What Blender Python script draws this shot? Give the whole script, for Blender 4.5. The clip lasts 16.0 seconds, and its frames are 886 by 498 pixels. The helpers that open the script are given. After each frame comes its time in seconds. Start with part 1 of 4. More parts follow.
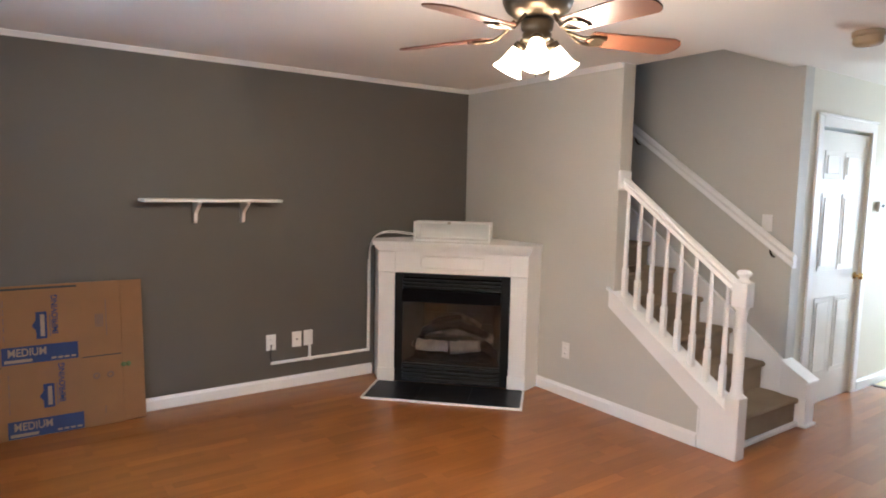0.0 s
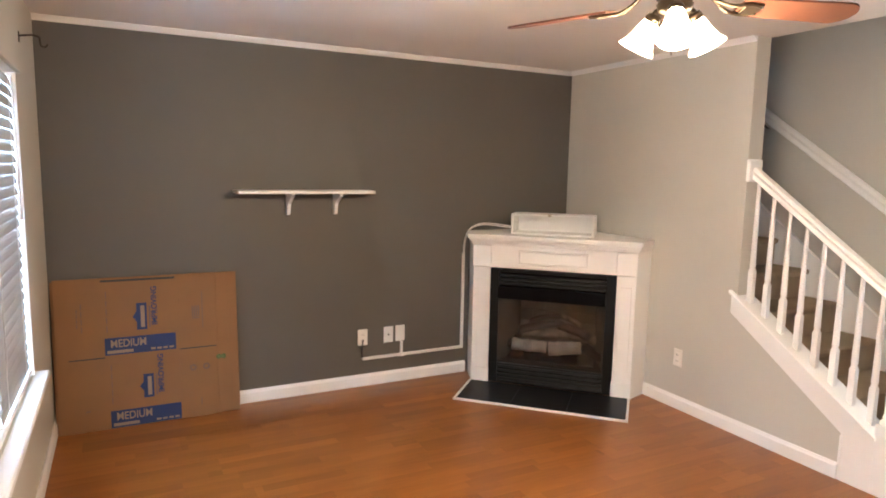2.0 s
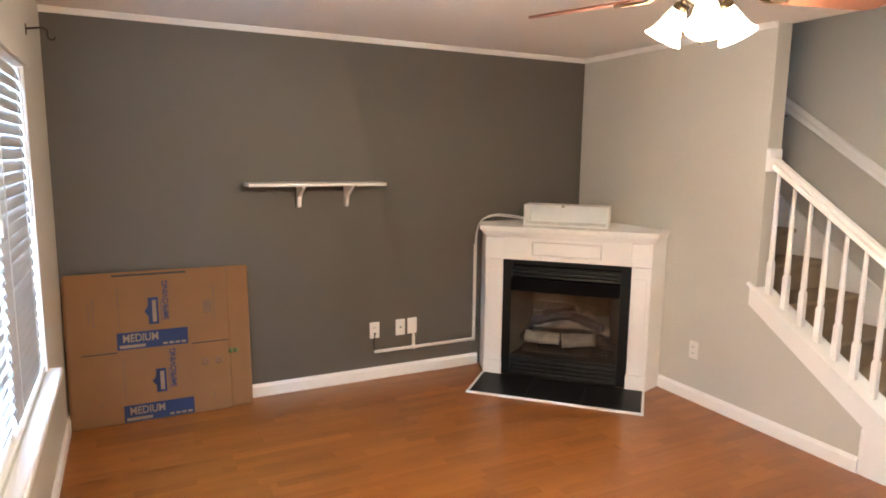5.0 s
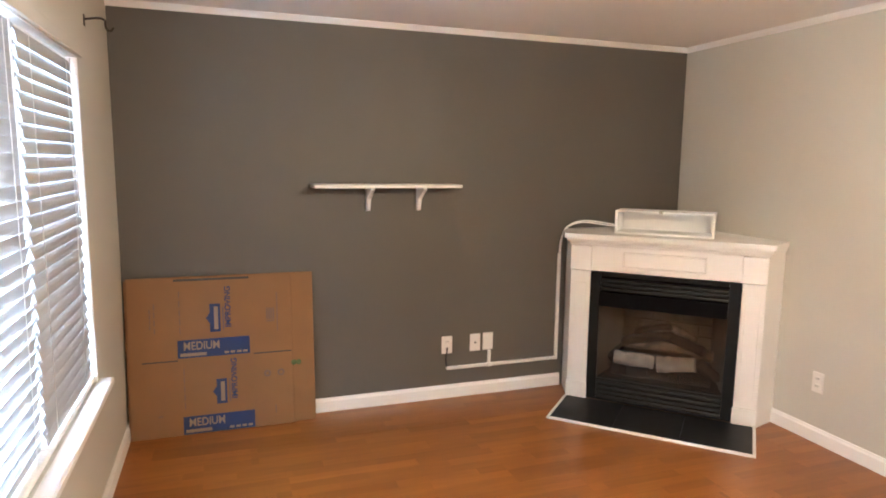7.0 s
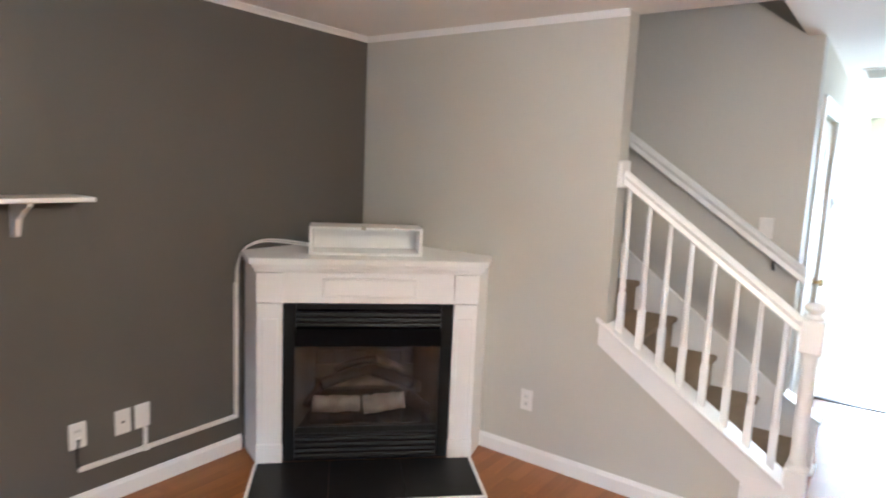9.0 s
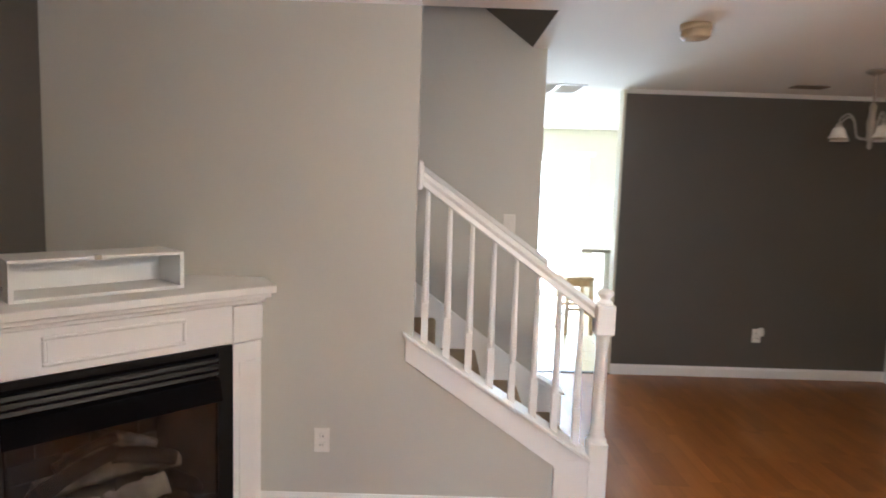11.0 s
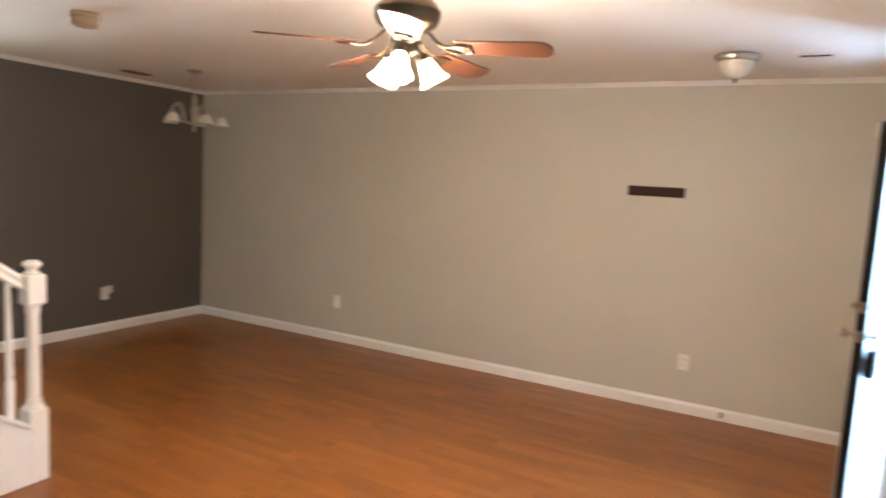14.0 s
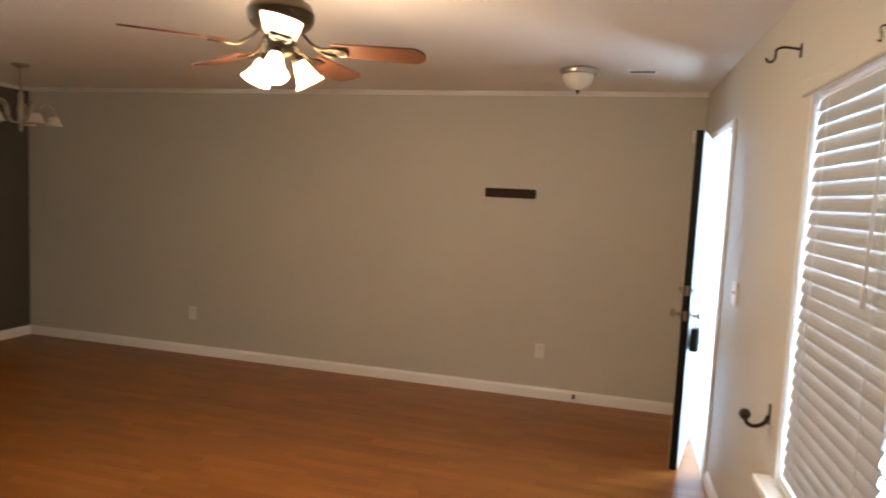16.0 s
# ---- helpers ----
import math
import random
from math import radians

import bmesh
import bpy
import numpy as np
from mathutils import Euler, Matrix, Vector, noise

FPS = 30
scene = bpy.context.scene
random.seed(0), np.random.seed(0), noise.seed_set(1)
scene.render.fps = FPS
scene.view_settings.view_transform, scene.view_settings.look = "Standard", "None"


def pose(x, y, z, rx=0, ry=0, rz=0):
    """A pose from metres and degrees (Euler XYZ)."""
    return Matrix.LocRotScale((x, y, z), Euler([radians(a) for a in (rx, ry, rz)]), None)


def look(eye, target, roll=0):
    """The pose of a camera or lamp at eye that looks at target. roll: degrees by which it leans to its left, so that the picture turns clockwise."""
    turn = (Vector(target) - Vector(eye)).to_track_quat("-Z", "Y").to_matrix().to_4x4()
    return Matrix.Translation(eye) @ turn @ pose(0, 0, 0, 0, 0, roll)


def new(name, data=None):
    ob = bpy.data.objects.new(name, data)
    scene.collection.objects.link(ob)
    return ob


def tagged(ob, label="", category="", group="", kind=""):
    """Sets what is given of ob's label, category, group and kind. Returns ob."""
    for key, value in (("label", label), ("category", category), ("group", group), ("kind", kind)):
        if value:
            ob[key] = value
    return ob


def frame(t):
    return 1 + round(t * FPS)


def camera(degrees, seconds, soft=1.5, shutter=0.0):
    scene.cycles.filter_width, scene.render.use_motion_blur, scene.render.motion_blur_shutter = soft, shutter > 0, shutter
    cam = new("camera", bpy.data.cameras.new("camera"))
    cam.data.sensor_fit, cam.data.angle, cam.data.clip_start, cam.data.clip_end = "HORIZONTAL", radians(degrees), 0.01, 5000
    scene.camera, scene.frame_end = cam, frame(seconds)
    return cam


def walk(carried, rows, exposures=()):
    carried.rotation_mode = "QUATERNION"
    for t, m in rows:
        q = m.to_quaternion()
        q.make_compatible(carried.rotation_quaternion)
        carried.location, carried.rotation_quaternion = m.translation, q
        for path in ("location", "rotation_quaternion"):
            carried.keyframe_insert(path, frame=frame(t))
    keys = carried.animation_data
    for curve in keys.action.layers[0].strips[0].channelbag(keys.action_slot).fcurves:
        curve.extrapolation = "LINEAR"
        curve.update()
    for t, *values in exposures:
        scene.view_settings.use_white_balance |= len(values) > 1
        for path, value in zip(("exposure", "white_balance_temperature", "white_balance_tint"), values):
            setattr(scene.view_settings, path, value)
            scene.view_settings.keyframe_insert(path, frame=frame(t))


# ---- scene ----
cam = camera(70.2, 16.0, soft=1.8, shutter=0.5)
PATH = [
    (0, (0.293, -4.52, 1.548), (1.443, -2.896, 1.354), 1.2),
    (0.5, (0.313, -4.521, 1.559), (1.407, -2.86, 1.352), 1.5),
    (1, (0.33, -4.352, 1.571), (1.475, -2.728, 1.348), 4.1),
    (1.5, (0.348, -4.265, 1.586), (1.288, -2.512, 1.376), 1.4),
    (2, (0.395, -4.251, 1.598), (1.301, -2.486, 1.345), 1.1),
    (2.5, (0.401, -4.246, 1.599), (1.285, -2.468, 1.361), 1.5),
    (3, (0.392, -4.228, 1.606), (1.292, -2.458, 1.365), 1.1),
    (3.5, (0.386, -4.195, 1.605), (1.314, -2.443, 1.342), 1.3),
    (3.7, (0.379, -4.201, 1.599), (1.228, -2.408, 1.343), 0.9),
    (5.8, (0.386, -4.13, 1.635), (1.289, -2.374, 1.32), 0.7),
    (6, (0.394, -4.085, 1.625), (1.231, -2.297, 1.308), 0.7),
    (6.5, (0.487, -3.971, 1.622), (1.19, -2.122, 1.326), 0.6),
    (7, (0.554, -3.848, 1.581), (1.206, -1.978, 1.305), 0.7),
    (7.5, (0.532, -3.666, 1.62), (1.312, -1.845, 1.341), 1.3),
    (8, (0.545, -3.453, 1.65), (1.569, -1.766, 1.329), 1.6),
    (8.5, (0.716, -3.201, 1.623), (2.07, -1.759, 1.327), 1.3),
    (9, (0.706, -2.848, 1.632), (2.312, -1.687, 1.365), 2.5),
    (9.5, (0.709, -2.632, 1.646), (2.498, -1.771, 1.405), 2.5),
    (9.7, (0.723, -2.541, 1.655), (2.571, -1.817, 1.41), 2.4),
    (11.8, (0.867, -1.342, 1.558), (2.779, -1.902, 1.387), 2.1),
    (12, (0.862, -1.238, 1.567), (2.715, -1.972, 1.4), 2.3),
    (12.5, (0.801, -1.002, 1.6), (2.381, -2.211, 1.403), 2.8),
    (13, (0.699, -0.953, 1.597), (2.021, -2.44, 1.402), 3.4),
    (13.5, (0.596, -0.9, 1.602), (1.815, -2.472, 1.393), 2.6),
    (14, (0.6, -0.847, 1.614), (1.523, -2.607, 1.395), 3.2),
    (14.5, (0.6, -0.776, 1.586), (1.102, -2.7, 1.366), 3.3),
    (15, (0.573, -0.759, 1.579), (0.864, -2.726, 1.364), 3.3),
    (15.5, (0.6, -0.742, 1.588), (0.931, -2.706, 1.41), 3.1),
    (16, (0.657, -0.729, 1.584), (1.151, -2.659, 1.409), 2.8),
]
walk(cam, [(t, look(eye, target, roll)) for t, eye, target, roll in PATH], exposures=[(0, 0.58, 4950, 7), (1.0, 0.60, 4950, 7), (1.4, 0.94, 6200, 9), (1.6, 0.95, 6150, 9), (2.0, 0.95, 5300, 8), (6.6, 1.02, 5400, 7), (7.4, 1.10, 5200, 7), (8.0, 1.06, 4850, 5), (8.5, 1.00, 4650, 5), (9.0, 0.82, 4650, 4), (10.0, 0.40, 4650, 4), (11.5, 0.46, 5050, 7), (12.5, 0.49, 5750, 10), (13.5, 0.49, 5950, 10), (14.0, 0.78, 5350, 8), (14.5, 0.26, 5500, 8), (15, -0.26, 5850, 8), (16, -0.04, 6100, 9)])

# ---------------------------------------------------------------- world and light
world = bpy.data.worlds.new("sky")
scene.world = world
world.use_nodes = True
wn = world.node_tree.nodes
sky = wn.new("ShaderNodeTexSky")
sky.sky_type, sky.sun_disc = "NISHITA", False
sky.sun_elevation, sky.sun_rotation = radians(48), radians(250)
world.node_tree.links.new(sky.outputs[0], wn["Background"].inputs[0])
wn["Background"].inputs[1].default_value = 0.12

sun = new("sun", bpy.data.lights.new("sun", "SUN"))
sun.data.energy, sun.data.angle, sun.data.color = 1.2, radians(12), (1.0, 0.95, 0.88)
sun.matrix_world = look((-6, 6, 9), (0, 0, 0))


def area_lamp(name, eye, target, w, h, watts, colour):
    ob = new(name, bpy.data.lights.new(name, "AREA"))
    ob.data.shape, ob.data.size, ob.data.size_y = "RECTANGLE", w, h
    ob.data.energy, ob.data.color = watts, colour
    ob.matrix_world = look(eye, target)
    return ob


DAY = (0.74, 0.88, 1.0)
area_lamp("window_daylight", (-0.5, -2.0, 1.2), (3, -2.0, 2.2), 2.5, 2.0, 350, DAY)
area_lamp("door_daylight", (-0.9, -5.0, 1.1), (1.2, -4.8, 1.6), 0.9, 2.0, 130, DAY)
area_lamp("slider_daylight", (10.2, -3.2, 1.05), (5, -3.2, 1.75), 1.5, 1.9, 138, (1.0, 0.95, 0.83))
area_lamp("kitchen_window_daylight", (10.2, -4.76, 1.5), (6, -4.76, 1.2), 0.7, 1.0, 30, (1.0, 0.95, 0.83))

# ---------------------------------------------------------------- materials


def mat(name, colour, rough=0.6, metal=0.0, vary=0.06, scale=3.0, grain=90.0, bump=0.05, spec=0.5):
    """A plain surface with cloudy variation, fine grain and relief."""
    m = bpy.data.materials.new(name)
    m.use_nodes = True
    n, l = m.node_tree.nodes, m.node_tree.links
    p = n["Principled BSDF"]
    p.inputs["Roughness"].default_value, p.inputs["Metallic"].default_value = rough, metal
    p.inputs["Specular IOR Level"].default_value = spec
    co = n.new("ShaderNodeTexCoord")
    big, fine = n.new("ShaderNodeTexNoise"), n.new("ShaderNodeTexNoise")
    big.inputs["Scale"].default_value, fine.inputs["Scale"].default_value = scale, grain
    big.inputs["Detail"].default_value = 4
    for t in (big, fine):
        l.new(co.outputs["Object"], t.inputs["Vector"])
    ramp = n.new("ShaderNodeMapRange")
    ramp.inputs["From Min"].default_value, ramp.inputs["From Max"].default_value = 0.3, 0.7
    ramp.inputs["To Min"].default_value, ramp.inputs["To Max"].default_value = 1 - vary, 1 + vary
    l.new(big.outputs["Fac"], ramp.inputs["Value"])
    mul = n.new("ShaderNodeVectorMath")
    mul.operation = "SCALE"
    mul.inputs[0].default_value = colour[:3]
    l.new(ramp.outputs[0], mul.inputs["Scale"])
    l.new(mul.outputs[0], p.inputs["Base Color"])
    if bump:
        b = n.new("ShaderNodeBump")
        b.inputs["Strength"].default_value, b.inputs["Distance"].default_value = bump, 0.004
        l.new(fine.outputs["Fac"], b.inputs["Height"])
        l.new(b.outputs[0], p.inputs["Normal"])
    rr = n.new("ShaderNodeMapRange")
    rr.inputs["To Min"].default_value, rr.inputs["To Max"].default_value = rough * 0.85, min(1, rough * 1.15)
    l.new(big.outputs["Fac"], rr.inputs["Value"])
    l.new(rr.outputs[0], p.inputs["Roughness"])
    return m


def wood_mat(name, a, b, rough, axis=0, rand=0.25, stretch=14.0, scale=5.0, relief=0.06):
    """Grain drawn out along one axis, each piece a little different."""
    m = bpy.data.materials.new(name)
    m.use_nodes = True
    n, l = m.node_tree.nodes, m.node_tree.links
    p = n["Principled BSDF"]
    co, info, mp = n.new("ShaderNodeTexCoord"), n.new("ShaderNodeObjectInfo"), n.new("ShaderNodeMapping")
    add = n.new("ShaderNodeVectorMath")
    add.operation = "MULTIPLY_ADD"
    l.new(info.outputs["Random"], add.inputs[0])
    add.inputs[1].default_value = (37, 53, 11)
    l.new(co.outputs["Object"], add.inputs[2])
    l.new(add.outputs[0], mp.inputs["Vector"])
    s = [stretch] * 3
    s[axis] = 1.0
    mp.inputs["Scale"].default_value = s
    t1, t2 = n.new("ShaderNodeTexNoise"), n.new("ShaderNodeTexNoise")
    t1.inputs["Scale"].default_value, t1.inputs["Detail"].default_value = scale * 0.5, 6
    t2.inputs["Scale"].default_value, t2.inputs["Detail"].default_value = scale * 3, 3
    l.new(mp.outputs[0], t1.inputs["Vector"])
    l.new(mp.outputs[0], t2.inputs["Vector"])
    mixf = n.new("ShaderNodeMath")
    mixf.operation = "MULTIPLY_ADD"
    mixf.inputs[1].default_value = 0.35
    l.new(t2.outputs["Fac"], mixf.inputs[0])
    l.new(t1.outputs["Fac"], mixf.inputs[2])
    r = n.new("ShaderNodeMapRange")
    r.inputs["From Min"].default_value, r.inputs["From Max"].default_value = 0.45, 0.95
    l.new(mixf.outputs[0], r.inputs["Value"])
    mix = n.new("ShaderNodeMix")
    mix.data_type = "RGBA"
    mix.inputs["A"].default_value, mix.inputs["B"].default_value = (*a, 1), (*b, 1)
    l.new(r.outputs[0], mix.inputs["Factor"])
    v = n.new("ShaderNodeMapRange")
    v.inputs["To Min"].default_value, v.inputs["To Max"].default_value = 1 - rand, 1 + rand
    l.new(info.outputs["Random"], v.inputs["Value"])
    sc = n.new("ShaderNodeVectorMath")
    sc.operation = "SCALE"
    l.new(mix.outputs["Result"], sc.inputs[0])
    l.new(v.outputs[0], sc.inputs["Scale"])
    l.new(sc.outputs[0], p.inputs["Base Color"])
    b_ = n.new("ShaderNodeBump")
    b_.inputs["Strength"].default_value, b_.inputs["Distance"].default_value = relief, 0.002
    l.new(t2.outputs["Fac"], b_.inputs["Height"])
    l.new(b_.outputs[0], p.inputs["Normal"])
    rr = n.new("ShaderNodeMapRange")
    rr.inputs["To Min"].default_value, rr.inputs["To Max"].default_value = rough * 0.8, rough * 1.3
    l.new(t1.outputs["Fac"], rr.inputs["Value"])
    l.new(rr.outputs[0], p.inputs["Roughness"])
    return m


def glow(name, colour, strength):
    m = bpy.data.materials.new(name)
    m.use_nodes = True
    p = m.node_tree.nodes["Principled BSDF"]
    p.inputs["Base Color"].default_value = (0.8, 0.78, 0.72, 1)
    p.inputs["Roughness"].default_value = 0.4
    p.inputs["Emission Color"].default_value = (*colour, 1)
    p.inputs["Emission Strength"].default_value = strength
    return m


def glass_mat(name, tint=(1, 1, 1), rough=0.0):
    m = bpy.data.materials.new(name)
    m.use_nodes = True
    p = m.node_tree.nodes["Principled BSDF"]
    p.inputs["Base Color"].default_value = (*tint, 1)
    p.inputs["Transmission Weight"].default_value = 1.0
    p.inputs["Roughness"].default_value = rough
    p.inputs["IOR"].default_value = 1.45
    return m


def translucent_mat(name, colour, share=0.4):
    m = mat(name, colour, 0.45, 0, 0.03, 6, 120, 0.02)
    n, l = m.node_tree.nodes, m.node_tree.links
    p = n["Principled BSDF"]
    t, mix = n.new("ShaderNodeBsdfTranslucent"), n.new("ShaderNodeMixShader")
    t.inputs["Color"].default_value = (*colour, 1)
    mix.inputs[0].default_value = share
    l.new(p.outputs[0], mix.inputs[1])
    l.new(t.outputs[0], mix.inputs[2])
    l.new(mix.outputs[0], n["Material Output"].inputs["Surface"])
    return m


GREY = mat("warm grey wall paint", (0.57, 0.557, 0.503), 0.55, 0, 0.03, 1.3, 160, 0.05)
DARK = mat("dark grey wall paint and soffit shade", (0.108, 0.100, 0.086), 0.58, 0, 0.05, 1.5, 160, 0.05)
CEIL = mat("ceiling paint", (0.84, 0.81, 0.76), 0.8, 0, 0.02, 1.2, 60, 0.12)
WHITE = mat("white gloss trim paint", (0.87, 0.87, 0.86), 0.33, 0, 0.025, 3, 140, 0.03)
DOORW = mat("white door paint", (0.87, 0.86, 0.82), 0.4, 0, 0.025, 3, 140, 0.03)
CREAM = mat("cream passage paint", (0.74, 0.71, 0.60), 0.6, 0, 0.03, 1.3, 160, 0.05)
PLATE = mat("white plastic", (0.80, 0.79, 0.76), 0.35, 0, 0.02, 8, 100, 0)
PLATE_G = mat("dull ivory plastic", (0.82, 0.80, 0.76), 0.4, 0, 0.02, 8, 100, 0)
SLOT = mat("dark slot", (0.03, 0.03, 0.03), 0.6, 0, 0.02, 8, 100, 0)
BLACKM = mat("black enamelled metal", (0.008, 0.009, 0.010), 0.42, 0, 0.1, 6, 200, 0.03, 0.20)
SLATE = mat("black slate", (0.010, 0.010, 0.011), 0.4, 0, 0.25, 8, 120, 0.12, 0.2)
CARPET = mat("beige carpet", (0.36, 0.29, 0.205), 0.95, 0, 0.1, 5, 420, 0.9, 0.1)
NICKEL = mat("brushed nickel", (0.46, 0.42, 0.36), 0.3, 1.0, 0.06, 5, 300, 0.03)
BRASS = mat("brass", (0.65, 0.48, 0.2), 0.25, 1.0, 0.06, 5, 300, 0.02)
BRONZE = mat("dark bronze", (0.05, 0.038, 0.03), 0.4, 0.8, 0.1, 6, 200, 0.04)
BLADE = wood_mat("red-brown fan blade", (0.075, 0.027, 0.013), (0.11, 0.042, 0.021), 0.4, 0, 0.1, 10)
def laminate(m):
    """Three printed strips across each plank, staggered, over the grain."""
    n, l = m.node_tree.nodes, m.node_tree.links
    p = n["Principled BSDF"]
    src = p.inputs["Base Color"].links[0].from_socket
    co, info = n.new("ShaderNodeTexCoord"), n.new("ShaderNodeObjectInfo")
    add = n.new("ShaderNodeVectorMath")
    add.operation = "MULTIPLY_ADD"
    l.new(info.outputs["Random"], add.inputs[0])
    add.inputs[1].default_value = (9.1, 0, 0)
    l.new(co.outputs["Object"], add.inputs[2])
    n["Map Range"].inputs["From Min"].default_value, n["Map Range"].inputs["From Max"].default_value = 0.50, 0.90
    br = n.new("ShaderNodeTexBrick")
    br.inputs["Scale"].default_value = 1.0
    br.inputs["Brick Width"].default_value, br.inputs["Row Height"].default_value = 0.43, 0.0653
    br.inputs["Mortar Size"].default_value = 0.0
    br.inputs["Mortar Smooth"].default_value = 0.0
    br.offset, br.offset_frequency = 0.37, 2
    br.inputs["Color1"].default_value, br.inputs["Color2"].default_value = (0.82, 0.80, 0.77, 1), (1.14, 1.17, 1.20, 1)
    br.inputs["Mortar"].default_value = (0.85, 0.82, 0.8, 1)
    l.new(add.outputs[0], br.inputs["Vector"])
    mul = n.new("ShaderNodeVectorMath")
    mul.operation = "MULTIPLY"
    l.new(src, mul.inputs[0])
    l.new(br.outputs["Color"], mul.inputs[1])
    l.new(mul.outputs[0], p.inputs["Base Color"])
    return m


FLOOR = laminate(wood_mat("honey-red laminate", (0.238, 0.083, 0.0150), (0.316, 0.122, 0.0250), 0.30, 0, 0.07, 9, 2.2, 0.0))
STRIPW = wood_mat("dark stained wood", (0.022, 0.008, 0.005), (0.038, 0.014, 0.008), 0.75, 0, 0.1)
VALANCE = wood_mat("reddish wood slats", (0.15, 0.055, 0.024), (0.22, 0.09, 0.042), 0.5, 1, 0.1)
LOG = mat("ceramic log bark", (0.15, 0.125, 0.10), 0.9, 0, 0.6, 14, 60, 0.8)
LOGEND = mat("ceramic log cut face", (0.32, 0.28, 0.235), 0.9, 0, 0.25, 14, 60, 0.4)
FIREBRICK = mat("pale firebrick", (0.115, 0.105, 0.092), 0.9, 0, 0.3, 7, 90, 0.4)
SOOT = mat("soot-black metal", (0.005, 0.005, 0.006), 0.9, 0, 0.1, 9, 100, 0.02, 0.02)
LOGCHAR = mat("charred log bark", (0.030, 0.025, 0.022), 0.95, 0, 0.5, 12, 70, 0.9)
DETECTOR = mat("aged cream plastic", (0.36, 0.28, 0.18), 0.5, 0, 0.06, 5, 100, 0.02)
PEWTER = mat("brushed pewter metal", (0.08, 0.062, 0.04), 0.32, 0.9, 0.06, 14, 200, 0.02)
EMBER = mat("charred ember bed", (0.014, 0.013, 0.012), 0.95, 0, 0.5, 25, 120, 0.9)
CARD = mat("brown cardboard", (0.225, 0.115, 0.042), 0.8, 0, 0.07, 4, 200, 0.08)
CARDEDGE = mat("cardboard edge", (0.22, 0.115, 0.045), 0.85, 0, 0.2, 30, 200, 0.2)
BLUE = mat("blue print", (0.016, 0.034, 0.115), 0.75, 0, 0.08, 9, 200, 0)
INK = mat("dull ink print", (0.15, 0.10, 0.085), 0.8, 0, 0.1, 9, 200, 0)
PALEPRINT = mat("pale print", (0.27, 0.20, 0.145), 0.8, 0, 0.1, 9, 200, 0)
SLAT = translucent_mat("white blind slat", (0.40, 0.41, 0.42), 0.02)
GLASS = glass_mat("window glass")
TILE = mat("yellow-cream floor tile", (0.64, 0.54, 0.34), 0.25, 0, 0.06, 2, 80, 0.04)
CABINET = mat("white cabinet paint", (0.78, 0.76, 0.70), 0.4, 0, 0.03, 3, 120, 0.02)
COUNTER = mat("pale laminate worktop", (0.5, 0.44, 0.36), 0.35, 0, 0.12, 20, 200, 0.02)
PINE = wood_mat("pale beech", (0.48, 0.33, 0.17), (0.6, 0.43, 0.24), 0.45, 2, 0.1)
VENTM = mat("brown vent grille", (0.20, 0.15, 0.11), 0.5, 0.3, 0.1, 8, 200, 0)
RUBBER = mat("black rubber cord", (0.015, 0.015, 0.015), 0.5, 0, 0.05, 9, 100, 0)
# outer door face is white; its bluish shade is put into this colour
DOOREXT = mat("white exterior door paint with shade blue", (0.36, 0.43, 0.50), 0.4, 0, 0.03, 3, 140, 0.03)
SHADE_ON = glow("lit frosted glass shade", (1.0, 0.70, 0.38), 16.0)
SHADE_OFF = mat("frosted white glass shade", (0.72, 0.69, 0.62), 0.3, 0, 0.06, 14, 60, 0.02)
OUTSIDE = glow("bright overcast distance", (0.90, 0.96, 1.0), 1.8)
CONCRETE = mat("pale concrete", (0.5, 0.48, 0.45), 0.85, 0, 0.12, 2, 60, 0.3)

# ---------------------------------------------------------------- mesh helpers


def mesh_of(name, bm, material):
    bmesh.ops.recalc_face_normals(bm, faces=bm.faces)
    me = bpy.data.meshes.new(name)
    bm.to_mesh(me)
    bm.free()
    me.materials.append(material)
    return me


def part(name, bm, material, parent=None, label=""):
    ob = new(name, mesh_of(name, bm, material))
    ob.parent = parent
    if label:
        ob["label"] = label
    return ob


def thing(name, label, category, m=None, group="", kind=""):
    ob = new(name)
    ob.empty_display_size = 0.1
    if m is not None:
        ob.matrix_world = m
    return tagged(ob, label, category, group, kind)


def box(x0, y0, z0, x1, y1, z1, bevel=0.0, bm=None, seg=1):
    bm = bm or bmesh.new()
    vs = [bm.verts.new((x, y, z)) for x in (x0, x1) for y in (y0, y1) for z in (z0, z1)]
    fs = [(0, 1, 3, 2), (4, 6, 7, 5), (0, 4, 5, 1), (2, 3, 7, 6), (0, 2, 6, 4), (1, 5, 7, 3)]
    faces = [bm.faces.new([vs[i] for i in f]) for f in fs]
    if bevel:
        edges = list({e for f in faces for e in f.edges})
        bmesh.ops.bevel(bm, geom=edges, offset=bevel, segments=seg, affect="EDGES", profile=0.5)
    return bm


def prism(points, a, b, axis, bevel=0.0):
    """A flat outline pushed through from a to b along an axis; points hold the other two coordinates in order."""
    bm = bmesh.new()
    put = {0: lambda p, k: (k, p[0], p[1]), 1: lambda p, k: (p[0], k, p[1]), 2: lambda p, k: (p[0], p[1], k)}[axis]
    lo = [bm.verts.new(put(p, a)) for p in points]
    hi = [bm.verts.new(put(p, b)) for p in points]
    bm.faces.new(lo)
    bm.faces.new(hi[::-1])
    for i in range(len(points)):
        j = (i + 1) % len(points)
        bm.faces.new((lo[i], lo[j], hi[j], hi[i]))
    if bevel:
        bmesh.ops.bevel(bm, geom=list(bm.edges), offset=bevel, segments=1, affect="EDGES", profile=0.5)
    return bm


